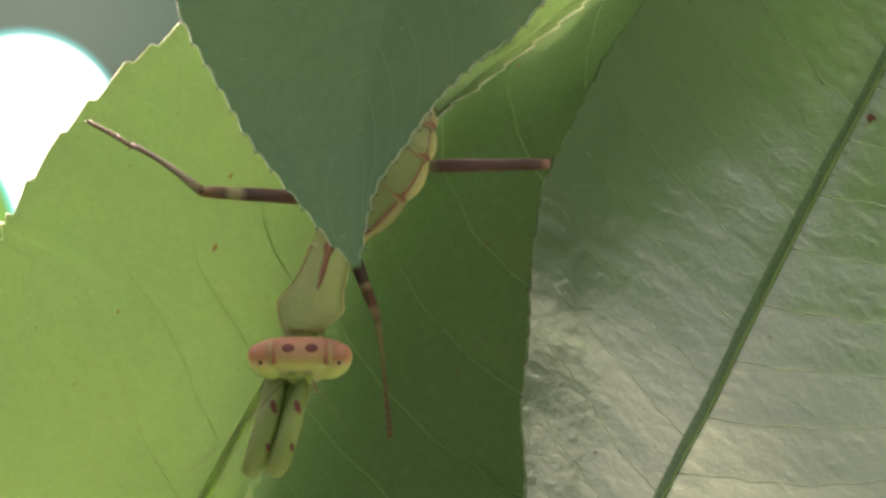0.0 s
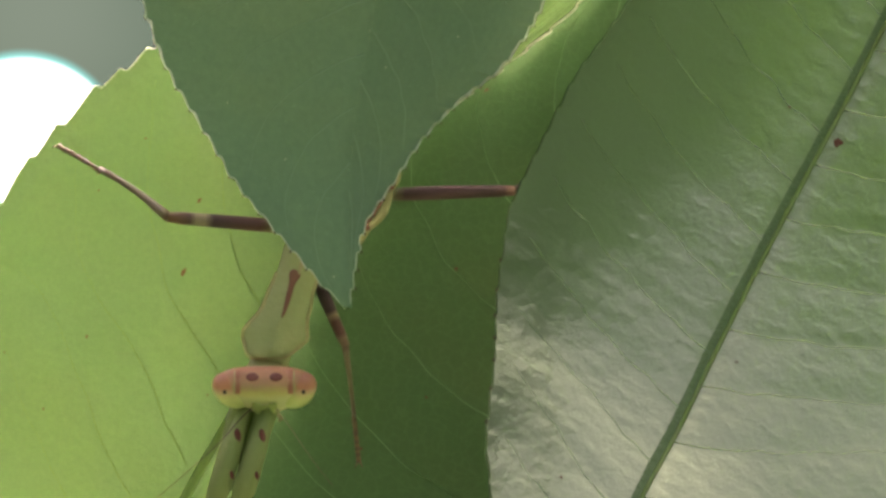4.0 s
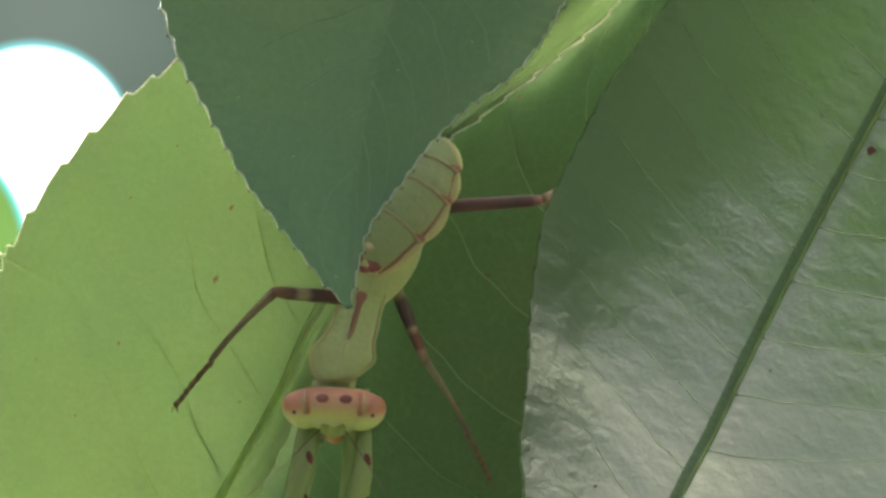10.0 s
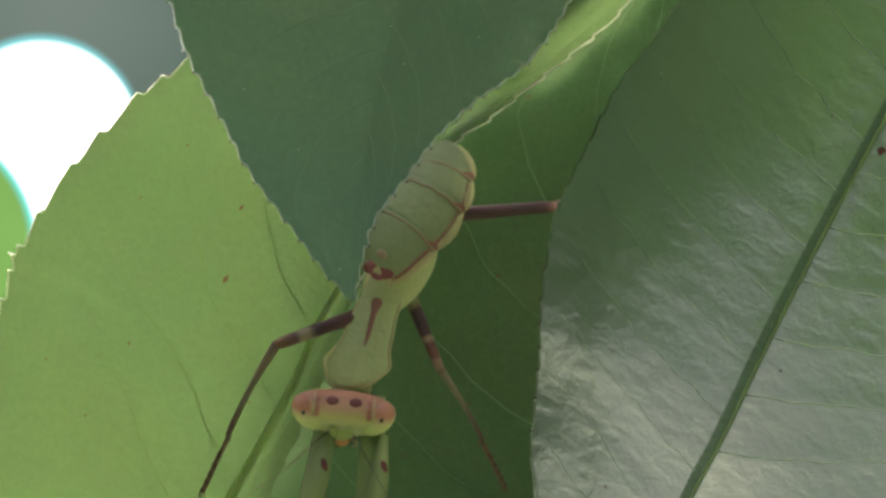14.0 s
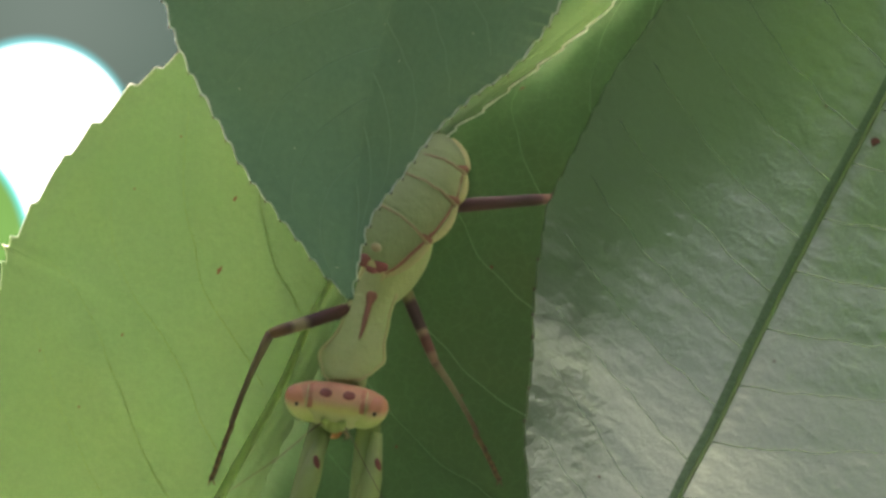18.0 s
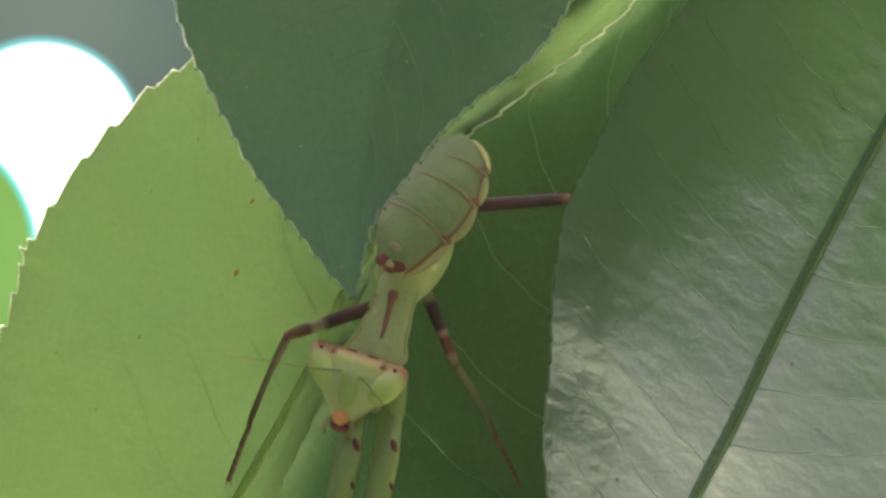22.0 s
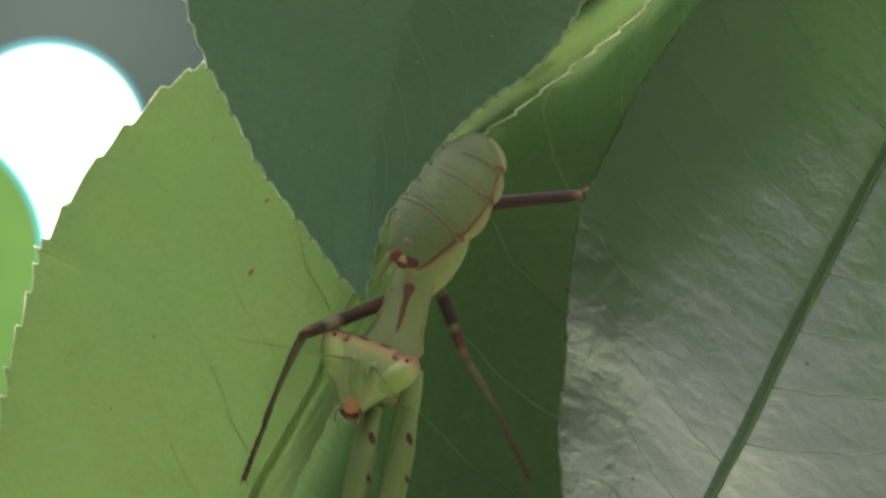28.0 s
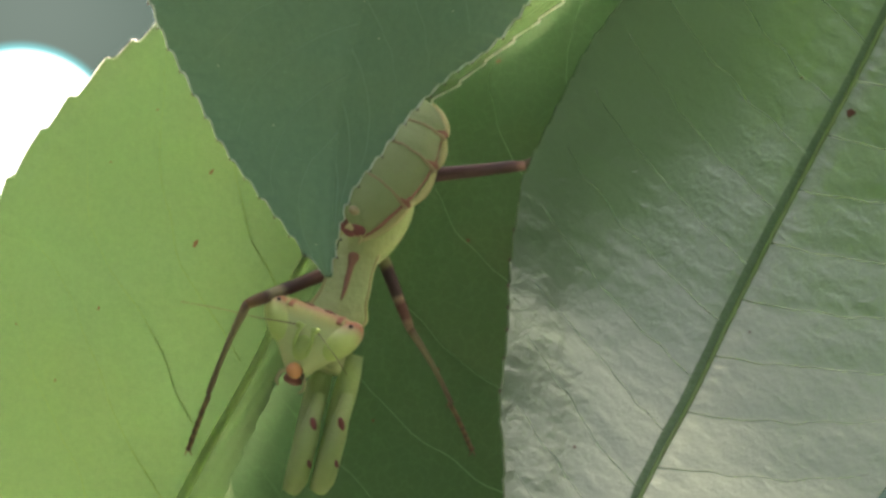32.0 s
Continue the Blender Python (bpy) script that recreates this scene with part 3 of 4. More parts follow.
top_leaf.glands(1, 0.3, 0.98, 2.0)
top_leaf.glands(-1, 0.3, 0.98, 2.0)
bm = bmesh.new()
arch = spline([(800, -570, -0.016), (830, -760, -0.014), (1000, -1200, 0.0), (2200, -1500, 0.08), (6000, 2000, 0.25)], 24)
tube(bm, [at(*p) for p in arch] + [Vector((0.5, 0.4, 0.0))], [0.0007 + 0.0002 * i for i in range(25)], 10)
part("stem", bm, BARK, twig, "brown arching woody stem")

for px, py, r, st in ((385, 463, 4, 1.6), (409, 350, 3.6, 1.4), (60, 620, 2, 1), (250, 330, 2, 1.3), (330, 240, 2, 1), (215, 590, 2.4, 2), (440, 700, 2.4, 1.2), (150, 720, 2, 1.4)):
    left_leaf.blot("spot", *left_leaf.find(px, py), r, RUST, "tiny brown speck", st)
for px, py, r, st in ((1553, 243, 9, 1.2), (1060, 840, 3, 1), (1380, 640, 2.4, 1), (1470, 180, 3, 1)):
    right_leaf.blot("spot", *right_leaf.find(px, py), r, RUST, "reddish-brown spot", st)
for px, py, r in ((712, 106, 2), (600, 470, 1.6), (430, 150, 1.5), (690, 45, 1.5), (520, 260, 1.5), (840, 60, 1.5)):
    top_leaf.blot("fleck", *top_leaf.find(px, py), r, RIM, "tiny white fleck")
for px, py, r in ((880, 470, 4), (930, 150, 4), (700, 780, 3), (820, 700, 3)):
    back_leaf.blot("spot", *back_leaf.find(px, py), r, RUST, "tiny brown speck")

# ---- the mantis ----
mantis = thing("praying_mantis", "pale green praying mantis hanging head down among leaves", "insect", at(660, 513))


def m_at(px, py, d=0.0):
    """A place in the mantis's own space: across and down as at the rest pose, d plan units away from the lens."""
    return Vector(((px - 660) * U, d * U, (513 - py) * U))


def loft(points, sides=20):
    """points: across, down, depth, half width, half depth."""
    bm = bmesh.new()
    return tube(bm, [m_at(*p[:3]) for p in points], [(p[3] * U, p[4] * U) for p in points], sides)


def loft_spline(points, n, sides=20):
    return loft([tuple(p) for p in spline(points, n)], sides)


pronotum = part("pronotum", loft_spline([(618, 664, -18, 24, 7), (621, 656, -12, 30, 7), (623, 640, -8, 44, 8), (626, 620, -6, 48, 9), (634, 600, -2, 44, 10), (643, 580, 0, 40, 12), (655, 545, 4, 36, 14), (664, 520, 8, 36, 17),
                                         (680, 492, 16, 46, 26), (698, 465, 26, 51, 32), (718, 430, 38, 50, 34), (735, 395, 48, 40, 30)], 44, 24), BODY, mantis, "pale green shield-shaped pronotum")
part("stripe", tube(bmesh.new(), [m_at(*p) for p in spline([(664, 508, -10), (660, 520, -11.5), (652, 548, -16), (645, 575, -21), (639, 592, -24.5)], 16)],
                    [(r * U, 2 * U) for r in (6, 10, 10, 8, 6, 5.5, 5, 5, 5, 5, 4.5, 4, 4, 3, 2.5, 1)], 8), RUSSET, pronotum, "maroon stripe along the back")
part("neck", loft_spline([(624, 640, 4, 34, 16), (617, 668, 2, 34, 18), (610, 695, -6, 36, 20), (604, 712, -14, 34, 18)], 14), BODY, mantis, "pale green neck")
# the flat shield over the thorax: down, its two sides, depth
SHIELD = np.array([(512, 629, 706, -2), (530, 622, 699, -4), (550, 613, 693, -8), (575, 603, 689, -12), (595, 588, 684, -16), (609, 574, 683, -18), (620, 569, 684, -19), (632, 571, 683, -20), (645, 574, 669, -22), (656, 577, 655, -23), (663, 584, 641, -23)], float)
bm = bmesh.new()
rows = []
for a in spline(SHIELD, 40):
    u_s = [-1 + k / 8 for k in range(17)]
    rows.append([bm.verts.new(m_at((a[1] + a[2]) / 2 + u * (a[2] - a[1]) / 2, a[0], a[3] + 3 - 9 * (1 - abs(u) ** 2.4) - 2.5 * max(0, 1 - abs(u) * 5))) for u in u_s])
for r0, r1 in zip(rows, rows[1:]):
    for k in range(16):
        bm.faces.new((r0[k], r0[k + 1], r1[k + 1], r1[k]))
shield = part("shield", bm, BODY, pronotum, "flat pale green shield with a low keel")
thick = shield.modifiers.new("thickness", "SOLIDIFY")
thick.thickness, thick.offset = 3 * U, 1.0
path = spline(SHIELD, 30)
rim = [(a[1], a[0], a[3] + 2) for a in path] + [(a[2], a[0], a[3] + 2) for a in path[::-1]]
part("margin", tube(bmesh.new(), [m_at(*p) for p in rim], [(3.0 * U, 2.4 * U)] * len(rim), 8), CREAM, pronotum, "thin cream margin")

# abdomen, curled up over the back; its own origin at its root
abdomen = part("abdomen", loft_spline([(784, 240, 26, 14, 10), (781, 250, 20, 30, 22), (774, 275, 8, 50, 36), (753, 317, -12, 61, 44), (706, 384, -40, 60, 40), (688, 415, -52, 50, 34), (675, 445, -60, 36, 24), (664, 470, -62, 18, 12)], 30, 24), BACK, mantis, "green abdomen curled up over the back")
AX = np.array([(785, 236, 30), (781, 248, 20), (774, 275, 4), (753, 317, -16), (730, 352, -32), (706, 384, -46), (688, 415, -58), (675, 445, -65), (664, 470, -64)], float)
HALF = (16, 36, 56, 67, 70, 66, 57, 42, 20)
ALONG = np.concatenate([[0], np.cumsum(np.linalg.norm(np.diff(AX, axis=0), axis=1))])
ALONG /= ALONG[-1]


def belly(f):
    """Centre line and half width of the abdomen at the share f of its length."""
    return np.array([np.interp(f, ALONG, AX[:, k]) for k in range(3)]), float(np.interp(f, ALONG, HALF))


joints = (0.0, 0.18, 0.36, 0.64, 1.0)
for i in range(4):
    f0, f1 = joints[i], joints[i + 1]
    rings = []
    for f, g in ((-0.15, 0.975), (0.0, 1.0), (0.2, 1.005), (0.4, 1.01), (0.6, 1.014), (0.8, 1.018), (0.93, 1.018), (1.0, 1.006), (1.06, 0.99)):
        c, h = belly(f0 + (f1 - f0) * f)
        rings.append((*c, h * g, (h * 0.66) * g + 2))
    tergite = part("tergite", loft(rings, 28), BACK, abdomen, "green back plate")
    c0, c1 = belly(f0)[0], belly(f1)[0]
    d = (c1 - c0)[:2] / np.linalg.norm((c1 - c0)[:2])
    out = np.array([-d[1], d[0]]) if -d[1] > 0 else np.array([d[1], -d[0]])
    # rose seam round the plate's hind edge, dipping where it meets the side
    if i < 3:
        c, h = belly(f1)
        pts, rad = [], []
        for k in range(23):
            q = radians(-78 + 156 * k / 22)
            e = c[:2] + out * h * 1.035 * math.sin(q) + d * (15 * math.sin(q) ** 2 - 7 + 2.0 * noise.noise(Vector((k * 0.5, i, 2))))
            pts.append(m_at(e[0], e[1], c[2] - (h * 0.70 + 4) * math.cos(q)))
            rad.append((2.0 + 2.6 * max(0, math.sin(q)) ** 3) * U)
        part("seam", tube(bmesh.new(), pts, rad, 8, 0.6), ROSE, tergite, "brownish rose seam of the plate")
    for name, mat, lab, k0, r0 in (("lateral_lobe", CREAM, "cream side lobe", 0.99, 11), ("margin", RUSSET, "russet line inside the side lobe", 0.93, 3.2)):
        pts, rad = [], []
        for f in (-0.06, 0.08, 0.25, 0.45, 0.65, 0.82, 0.95, 1.02):
            c, h = belly(f0 + (f1 - f0) * f)
            kk = k0 + (0.07 * math.sin(math.pi * min(max(f, 0), 1)) ** 0.6 if name == "lateral_lobe" else 0.02 * math.sin(3 * math.pi * f))
            e = c[:2] + out * h * kk
            pts.append(m_at(e[0], e[1], c[2] - (4 if name == "lateral_lobe" else h * 0.26 + 3)))
            body = math.sin(math.pi * (0.12 + 0.8 * min(max(f, 0), 1))) ** 0.7
            wear = 1.0 + (0.5 * noise.noise(Vector((f * 6, i * 3.1, 1))) if name == "margin" else 0)
            rad.append((r0 * (0.35 + 0.6 * body) * wear * U, r0 * (0.25 + 0.35 * body) * U))
        part(name, tube(bmesh.new(), pts, rad, 8), mat, tergite, lab)
    if i < 3:
        c, h = belly(f1)
        e, b = c[:2] + out * h * 0.70 - d * 2, c[:2] + out * h * 0.97
        part("blotch", tube(bmesh.new(), [m_at(e[0], e[1], c[2] - h * 0.52), m_at(*((e + b) / 2), c[2] - h * 0.42), m_at(b[0], b[1], c[2] - h * 0.2), m_at(*(b + out * 7), c[2] - 10)], [(1.5 * U, 1.5 * U), (5 * U, 3 * U), (9 * U, 4 * U), (3 * U, 2 * U)], 10), RUSSET, tergite, "maroon blotch at the plate's corner")
for px, py, r, st in ((650, 453, 13, 0.95), (675, 462, 17, 0.72), (661, 468, 12, 0.6), (670, 430, 10, 0.8)):
    part("tip_mark", egg(bmesh.new(), m_at(px, py, -84 if py > 450 else -100), (r * U, 7 * U, r * st * U), (0, 25, 0), 12, 8), MAROON if py > 450 else ROSE, abdomen, "maroon mark at the abdomen's tip")
part("tail_plate", egg(bmesh.new(), m_at(664, 460, -70), (31 * U, 21 * U, 13 * U), (0, 22, 0), 18, 12), CREAM, abdomen, "cream last plate of the abdomen")
for sg in (-1, 1):
    part("cercus", tube(bmesh.new(), [m_at(*p) for p in spline([(664 + sg * 14, 462, -80), (662 + sg * 20, 478, -84), (658 + sg * 20, 490, -82)], 8)], [5 * U, 5 * U, 4.6 * U, 4.2 * U, 3.6 * U, 3 * U, 2.2 * U, 1 * U], 8), CREAM, abdomen, "short tail feeler")

# head: its own space, x across, z to the crown, -y out of the face
def boxy(rings, sides=36, power=2.7):
    """A closed loft up z; rings: half width, half depth, height, of rounded-box section."""
    bm = bmesh.new()
    loops = []
    for a, b, z in rings:
        loop = []
        for k in range(sides):
            q = 2 * math.pi * k / sides
            c, n = math.cos(q), math.sin(q)
            loop.append(bm.verts.new((math.copysign(abs(c) ** (2 / power), c) * a * U, math.copysign(abs(n) ** (2 / power), n) * b * U, z * U)))
        loops.append(loop)
    for r0, r1 in zip(loops, loops[1:]):
        for k in range(sides):
            bm.faces.new((r0[k], r0[(k + 1) % sides], r1[(k + 1) % sides], r1[k]))
    bm.faces.new(loops[0][::-1])
    bm.faces.new(loops[-1])
    bmesh.ops.recalc_face_normals(bm, faces=bm.faces[:])
    return bm


head = part("head", boxy([(40, 8, 37), (62, 17, 35), (75, 24, 30), (82, 29, 20), (82, 32, 4), (72, 34, -16), (55, 33, -40), (37, 28, -62), (24, 23, -80), (15, 17, -92), (8, 8, -98)]), HEAD, mantis, "pale green triangular head with a pink crown")
for sg in (-1, 1):
    eye = part("eye", egg(bmesh.new(), (0, 0, 0), (27 * U, 31 * U, 48 * U), (0, sg * 34, 0), 28, 20), EYE, head, "bulging green eye flushed pink above")
    eye.location = (sg * 57 * U, -7 * U, -4 * U)
    spot_at = (sg * 69 * U, -25 * U, 31 * U)
    part("eye_spot", egg(bmesh.new(), spot_at, (3.6 * U, 4 * U, 3.6 * U), u=10, v=8), DARK, head, "dark dot on the eye")
    part("crown_mark", egg(bmesh.new(), (sg * 21 * U, 1 * U, 36.5 * U), (12 * U, 9 * U, 3 * U), (0, sg * 3, 0), 12, 8), MAROON, head, "maroon crown patch")
    part("crown_line", tube(bmesh.new(), [(sg * 46 * U, y * U, z * U) for y, z in ((15, 35), (0, 36.5), (-13, 36), (-22, 32), (-26, 27))], [(4.5 * U, 1.6 * U)] * 5, 8), FLUSH, head, "maroon seam")
    part("eye_seam", tube(bmesh.new(), [(sg * 52 * U, y * U, z * U) for y, z in ((14, 34), (0, 36), (-13, 35.5), (-22, 31.5), (-28, 26))], [1.5 * U] * 5, 6), CREAM, head, "pale line beside the eye")
    part("face_fold", tube(bmesh.new(), [(sg * x * U, y * U, z * U) for x, y, z in ((9, -40, 8), (14, -41, -8), (15, -39, -28), (11, -35, -46))], [3 * U, 3.6 * U, 3.4 * U, 2 * U], 8), PALE, head, "pale fold of the face")
    part("palp", tube(bmesh.new(), [(sg * x * U, y * U, z * U) for x, y, z in ((15, -18, -80), (24, -22, -92), (26, -22, -106), (20, -22, -114))], [3.6 * U, 3.4 * U, 3 * U, 1.6 * U], 8), ROSE, head, "tan mouth palp")
    part("antenna_base", egg(bmesh.new(), (sg * 17 * U, -41 * U, 4 * U), (6 * U, 7 * U, 6 * U), u=10, v=8), PALE, head)
part("frons", egg(bmesh.new(), (0, -32 * U, -34 * U), (17 * U, 10 * U, 24 * U)), PALE, head, "pale ridged face shield")
part("labrum", egg(bmesh.new(), (0, -24 * U, -78 * U), (15 * U, 14 * U, 15 * U)), ORANGE, head, "bright orange upper lip")
part("mandible", egg(bmesh.new(), (0, -14 * U, -96 * U), (18 * U, 14 * U, 10 * U)), MAROON, head, "dark mouthparts")
for sg, way in ((-1, ((-17, -40, 4), (-40, -62, 2), (-80, -110, 0), (-130, -160, 0), (-190, -215, -4))), (1, ((17, -40, 4), (34, -62, 0), (60, -100, -6), (88, -140, -12), (120, -180, -24)))):
    pts = spline([(x * U, y * U, z * U) for x, y, z in way], 26)
    part("antenna", tube(bmesh.new(), pts, [(1.2 - 0.7 * i / 26) * U for i in range(26)], 6), TIBIA, head, "thin brown feeler")


def segment(name, length, radii, material, label, bend=0.0, sides=12):
    """A leg segment along its own +x from its joint."""
    n = len(radii)
    pts = [(length * U * i / (n - 1), 0, bend * U * math.sin(math.pi * i / (n - 1))) for i in range(n)]
    return part(name, tube(bmesh.new(), pts, [r * U for r in radii], sides, 0.85), material, mantis, label)


def foot(shin, length, label="jointed dark foot"):
    """Five short joints and a pair of claws at the end of a shin, parts of it."""
    x = length * 0.62
    for i, l in enumerate((44, 22, 18, 16, 22)):
        l = l * length / 330
        z = -4 - i * 1.5
        part("tarsus", tube(bmesh.new(), [((x + l * f) * U, 0, z * U) for f in (0.0, 0.2, 0.7, 1.0)], [r * U for r in (4.0, 4.6, 4.2, 5.4)], 8), TARSUS, shin, label)
        x += l
    for sg in (-1, 1):
        part("claw", tube(bmesh.new(), [((x - 2) * U, 0, -11 * U), ((x + 6) * U, sg * 5 * U, -13 * U), ((x + 9) * U, sg * 7 * U, -19 * U)], [2.2 * U, 1.6 * U, 0.5 * U], 6), TARSUS, shin)
    part("spur", tube(bmesh.new(), [(length * 0.60 * U, 0, -3 * U), (length * 0.63 * U, 3 * U, -14 * U)], [2.4 * U, 0.6 * U], 6), TARSUS, shin, "small spur at the ankle")


mid_thigh = segment("femur", 235, (10, 12, 12.5, 12.5, 12.5, 12, 12, 11.5, 11, 11, 8.5), FEMUR, "maroon-banded thigh")
mid_shin = segment("tibia", 330 * 0.62, (9, 9, 8, 7, 6.5, 6, 5.5, 5.5, 5.5, 6, 5), TIBIA, "thin brown shin", 5)
foot(mid_shin, 330)
near_thigh = segment("femur", 150, (11, 11.5, 11.5, 11.5, 11, 10.5, 10, 9.5, 9, 7.5), FEMUR2, "maroon-banded short thigh")
near_shin = segment("tibia", 265 * 0.62, (7.5, 7, 6.5, 6, 5.5, 5, 4.8, 4.6, 4.6, 4.6), TIBIA, "thin brown shin", 4)
foot(near_shin, 265)
hind_thigh = segment("femur", 262, (10, 11, 12, 12.5, 12.5, 12, 11.5, 11, 11, 8.5), FEMUR3, "maroon hind thigh")
hind_shin = segment("tibia", 190, (9, 8.5, 8, 7, 6.5, 6, 5.5, 5, 5, 5), TIBIA, "thin brown hind shin", 4)
foot(hind_shin, 250)
far_thigh = segment("femur", 200, (12, 13, 14, 14, 13, 12.5, 12, 9), FEMUR, "maroon hind thigh")
arms = []
for i in range(2):
    arm = segment("foreleg", 250, (15, 20, 22, 22, 21, 20, 19, 18, 16), LIMB, "pale green grasping foreleg")
    forearm = part("forearm", tube(bmesh.new(), [(x * U, y * U, z * U) for x, y, z in ((245, 6, 0), (225, 26, 3), (150, 34, 4), (70, 30, 3))], [15 * U, 21 * U, 19 * U, 10 * U], 12), LIMB, arm, "folded forearm")
    for x, y, z, r in ((126, 48, 5, 13), (196, 49, -6, 8)):
        part("foreleg_mark", egg(bmesh.new(), (x * U, y * U, z * U), (r * U, 5 * U, r * 0.45 * U), (0, 28, 0), 10, 8), MAROON, forearm, "maroon fleck")
    arms.append(arm)


# ---- what moves ----
def shift(t, x, z, y=0.0):
    """The move that takes a thing at depth y from its rest to (x, z) in the lens's view, down counted positive."""
    cx, cy = drift(t)
    f = U * (REACH + y) / REACH
    return Vector(((x - cx) * f, 0, -(z - cy) * f))


def pointing(a, b):
    """The pose at a with its x axis towards b."""
    d = (b - a)
    return Matrix.Translation(a) @ d.to_track_quat("X", "Z").to_matrix().to_4x4()


def motions():
    walk(shrub, [(t, Matrix.Translation(shift(t, x, z))) for t, x, z in (
        (0, -10, -36), (0.5, -16, -34.5), (1, -20.5, -29), (1.5, -18, -37), (2, -26, -37.5), (2.5, -33.5, -43.5), (3, -49, -31.5), (3.5, -44, -14),
        (4, -67, 7.5), (4.5, -67.5, 10.5), (6.5, -92.8, 2), (7, -61.2, -9.8), (7.5, -47, -6), (8, -42.8, 16.8), (8.5, -31.5, 15.5), (9, -21.2, 14.2),
        (9.5, -13.5, 14), (10, -9.5, 21), (10.5, 3.5, 18.8), (11, 9.8, 12.2), (11.5, 29, 13.2), (12, 40.2, 24), (12.5, 38, 11.2), (13, 28.5, 16),
        (13.5, 11.8, -0.5), (14, 8.5, 21), (14.5, 10.8, 18.5), (16.5, -6.8, 8.5), (17, -7, 11.5), (17.5, -7.5, 9.8), (18, -2.8, 5), (18.5, -5.5, 4),
        (19, 0, 0), (19.5, 0, 2.2), (20, 5.5, 1), (20.5, 8.5, -3.5), (21, 17.2, -7.2), (21.5, 21, 0.5), (22, 27.8, 9.8), (22.5, 44.5, 32.5),
        (23, 42, 33.2), (23.5, 60.2, 29.8), (24, 43.8, 28), (24.5, 26.2, 20.5), (25, 21.2, 13), (25.5, 20.2, 4), (27.5, 30.5, -6.5), (28, 54.2, 8.5),
        (28.5, 73.2, 23.5), (29, 111.8, 46), (29.2, 140, 50), (29.3, 146, 48), (29.5, 123.9, 21), (29.6, 155, 27), (29.7, 146, 52), (29.8, 142, 62), (29.9, 116, 26), (30, 90.3, -11), (30.1, 92, 28), (30.2, 76, 44), (30.3, 72, -6), (30.4, 28, -20), (30.5, -5.2, -5), (31, -17.9, -18), (31.5, -48.3, -32), (32, -45.1, -44),
    )])
    pin = at(357, 202, -0.0115)
    walk(twig, [(t, Matrix.Translation(shift(t, x, z, -0.0115)) @ Matrix.Translation(pin) @ pose(0, 0, 0, 0, a, 0) @ Matrix.Translation(-pin)) for t, x, z, a in (
        (0, 4, -48, -1.12), (0.5, 0, -44, -1.14), (1, -3, -38, -1.14), (1.5, -5, -41, -1.45), (2, -2, -35, -1.65), (2.5, -9, -48, -1.18),
        (3, -12, -38, -1.56), (3.5, -12, -5, -2.06), (4, -22, 31, -2.84), (4.5, -26, 32, -3.04), (6.5, -46, 0, -1.88), (7, -40, -2, -0.94),
        (7.5, -31, -5, -0.56), (8, -23, 20, -0.75), (8.5, -17, 24, -0.66), (9, -12, 20, -0.56), (9.5, -8, 17, -0.47), (10, -5, 18, -0.09),
        (10.5, 0, 12, 0.19), (11, 6, 6, 0.19), (11.5, 15, 0, 0.75), (12, 20, 6, 0.84), (12.5, 35, -3, 0.75), (13, 31, -5, 0.94),
        (13.5, 20, -9, 0.28), (14, 5, 3, 0.56), (14.5, 2, 6, 0.56), (16.5, -6, 3, 0.19), (17, -6, 8, 0.09), (17.5, -6, 8, 0.00),
        (18, -3, 3, -0.09), (18.5, -3, 0, 0.19), (19, 0, 0, 0.00), (19.5, -3, 0, 0.19), (20, -2, -3, 0.00), (20.5, 0, -9, 0.28),
        (21, 3, -12, 0.28), (21.5, 6, -8, 0.47), (22, 9, -3, 0.84), (22.5, 21, 22, 0.94), (23, 15, 12, 1.03), (23.5, 15, 14, 0.94),
        (24, 8, 17, 1.13), (24.5, 8, 6, 0.84), (25, 5, 8, 0.66), (25.5, 2, 5, 0.56), (27.5, 18, -8, 0.31), (28, 28, -3, 1.13),
        (28.5, 34, 6, 1.72), (29, 64, 23, 3.15), (29.5, 61, -14, 3.15), (30, 54, -21, 2.58), (30.5, -8, -6, 0.57), (31, -22, -9, 0.29),
        (31.5, -46, -24, 0.00), (32, -40, -38, 0.00),
    )])
    rest = at(660, 513)
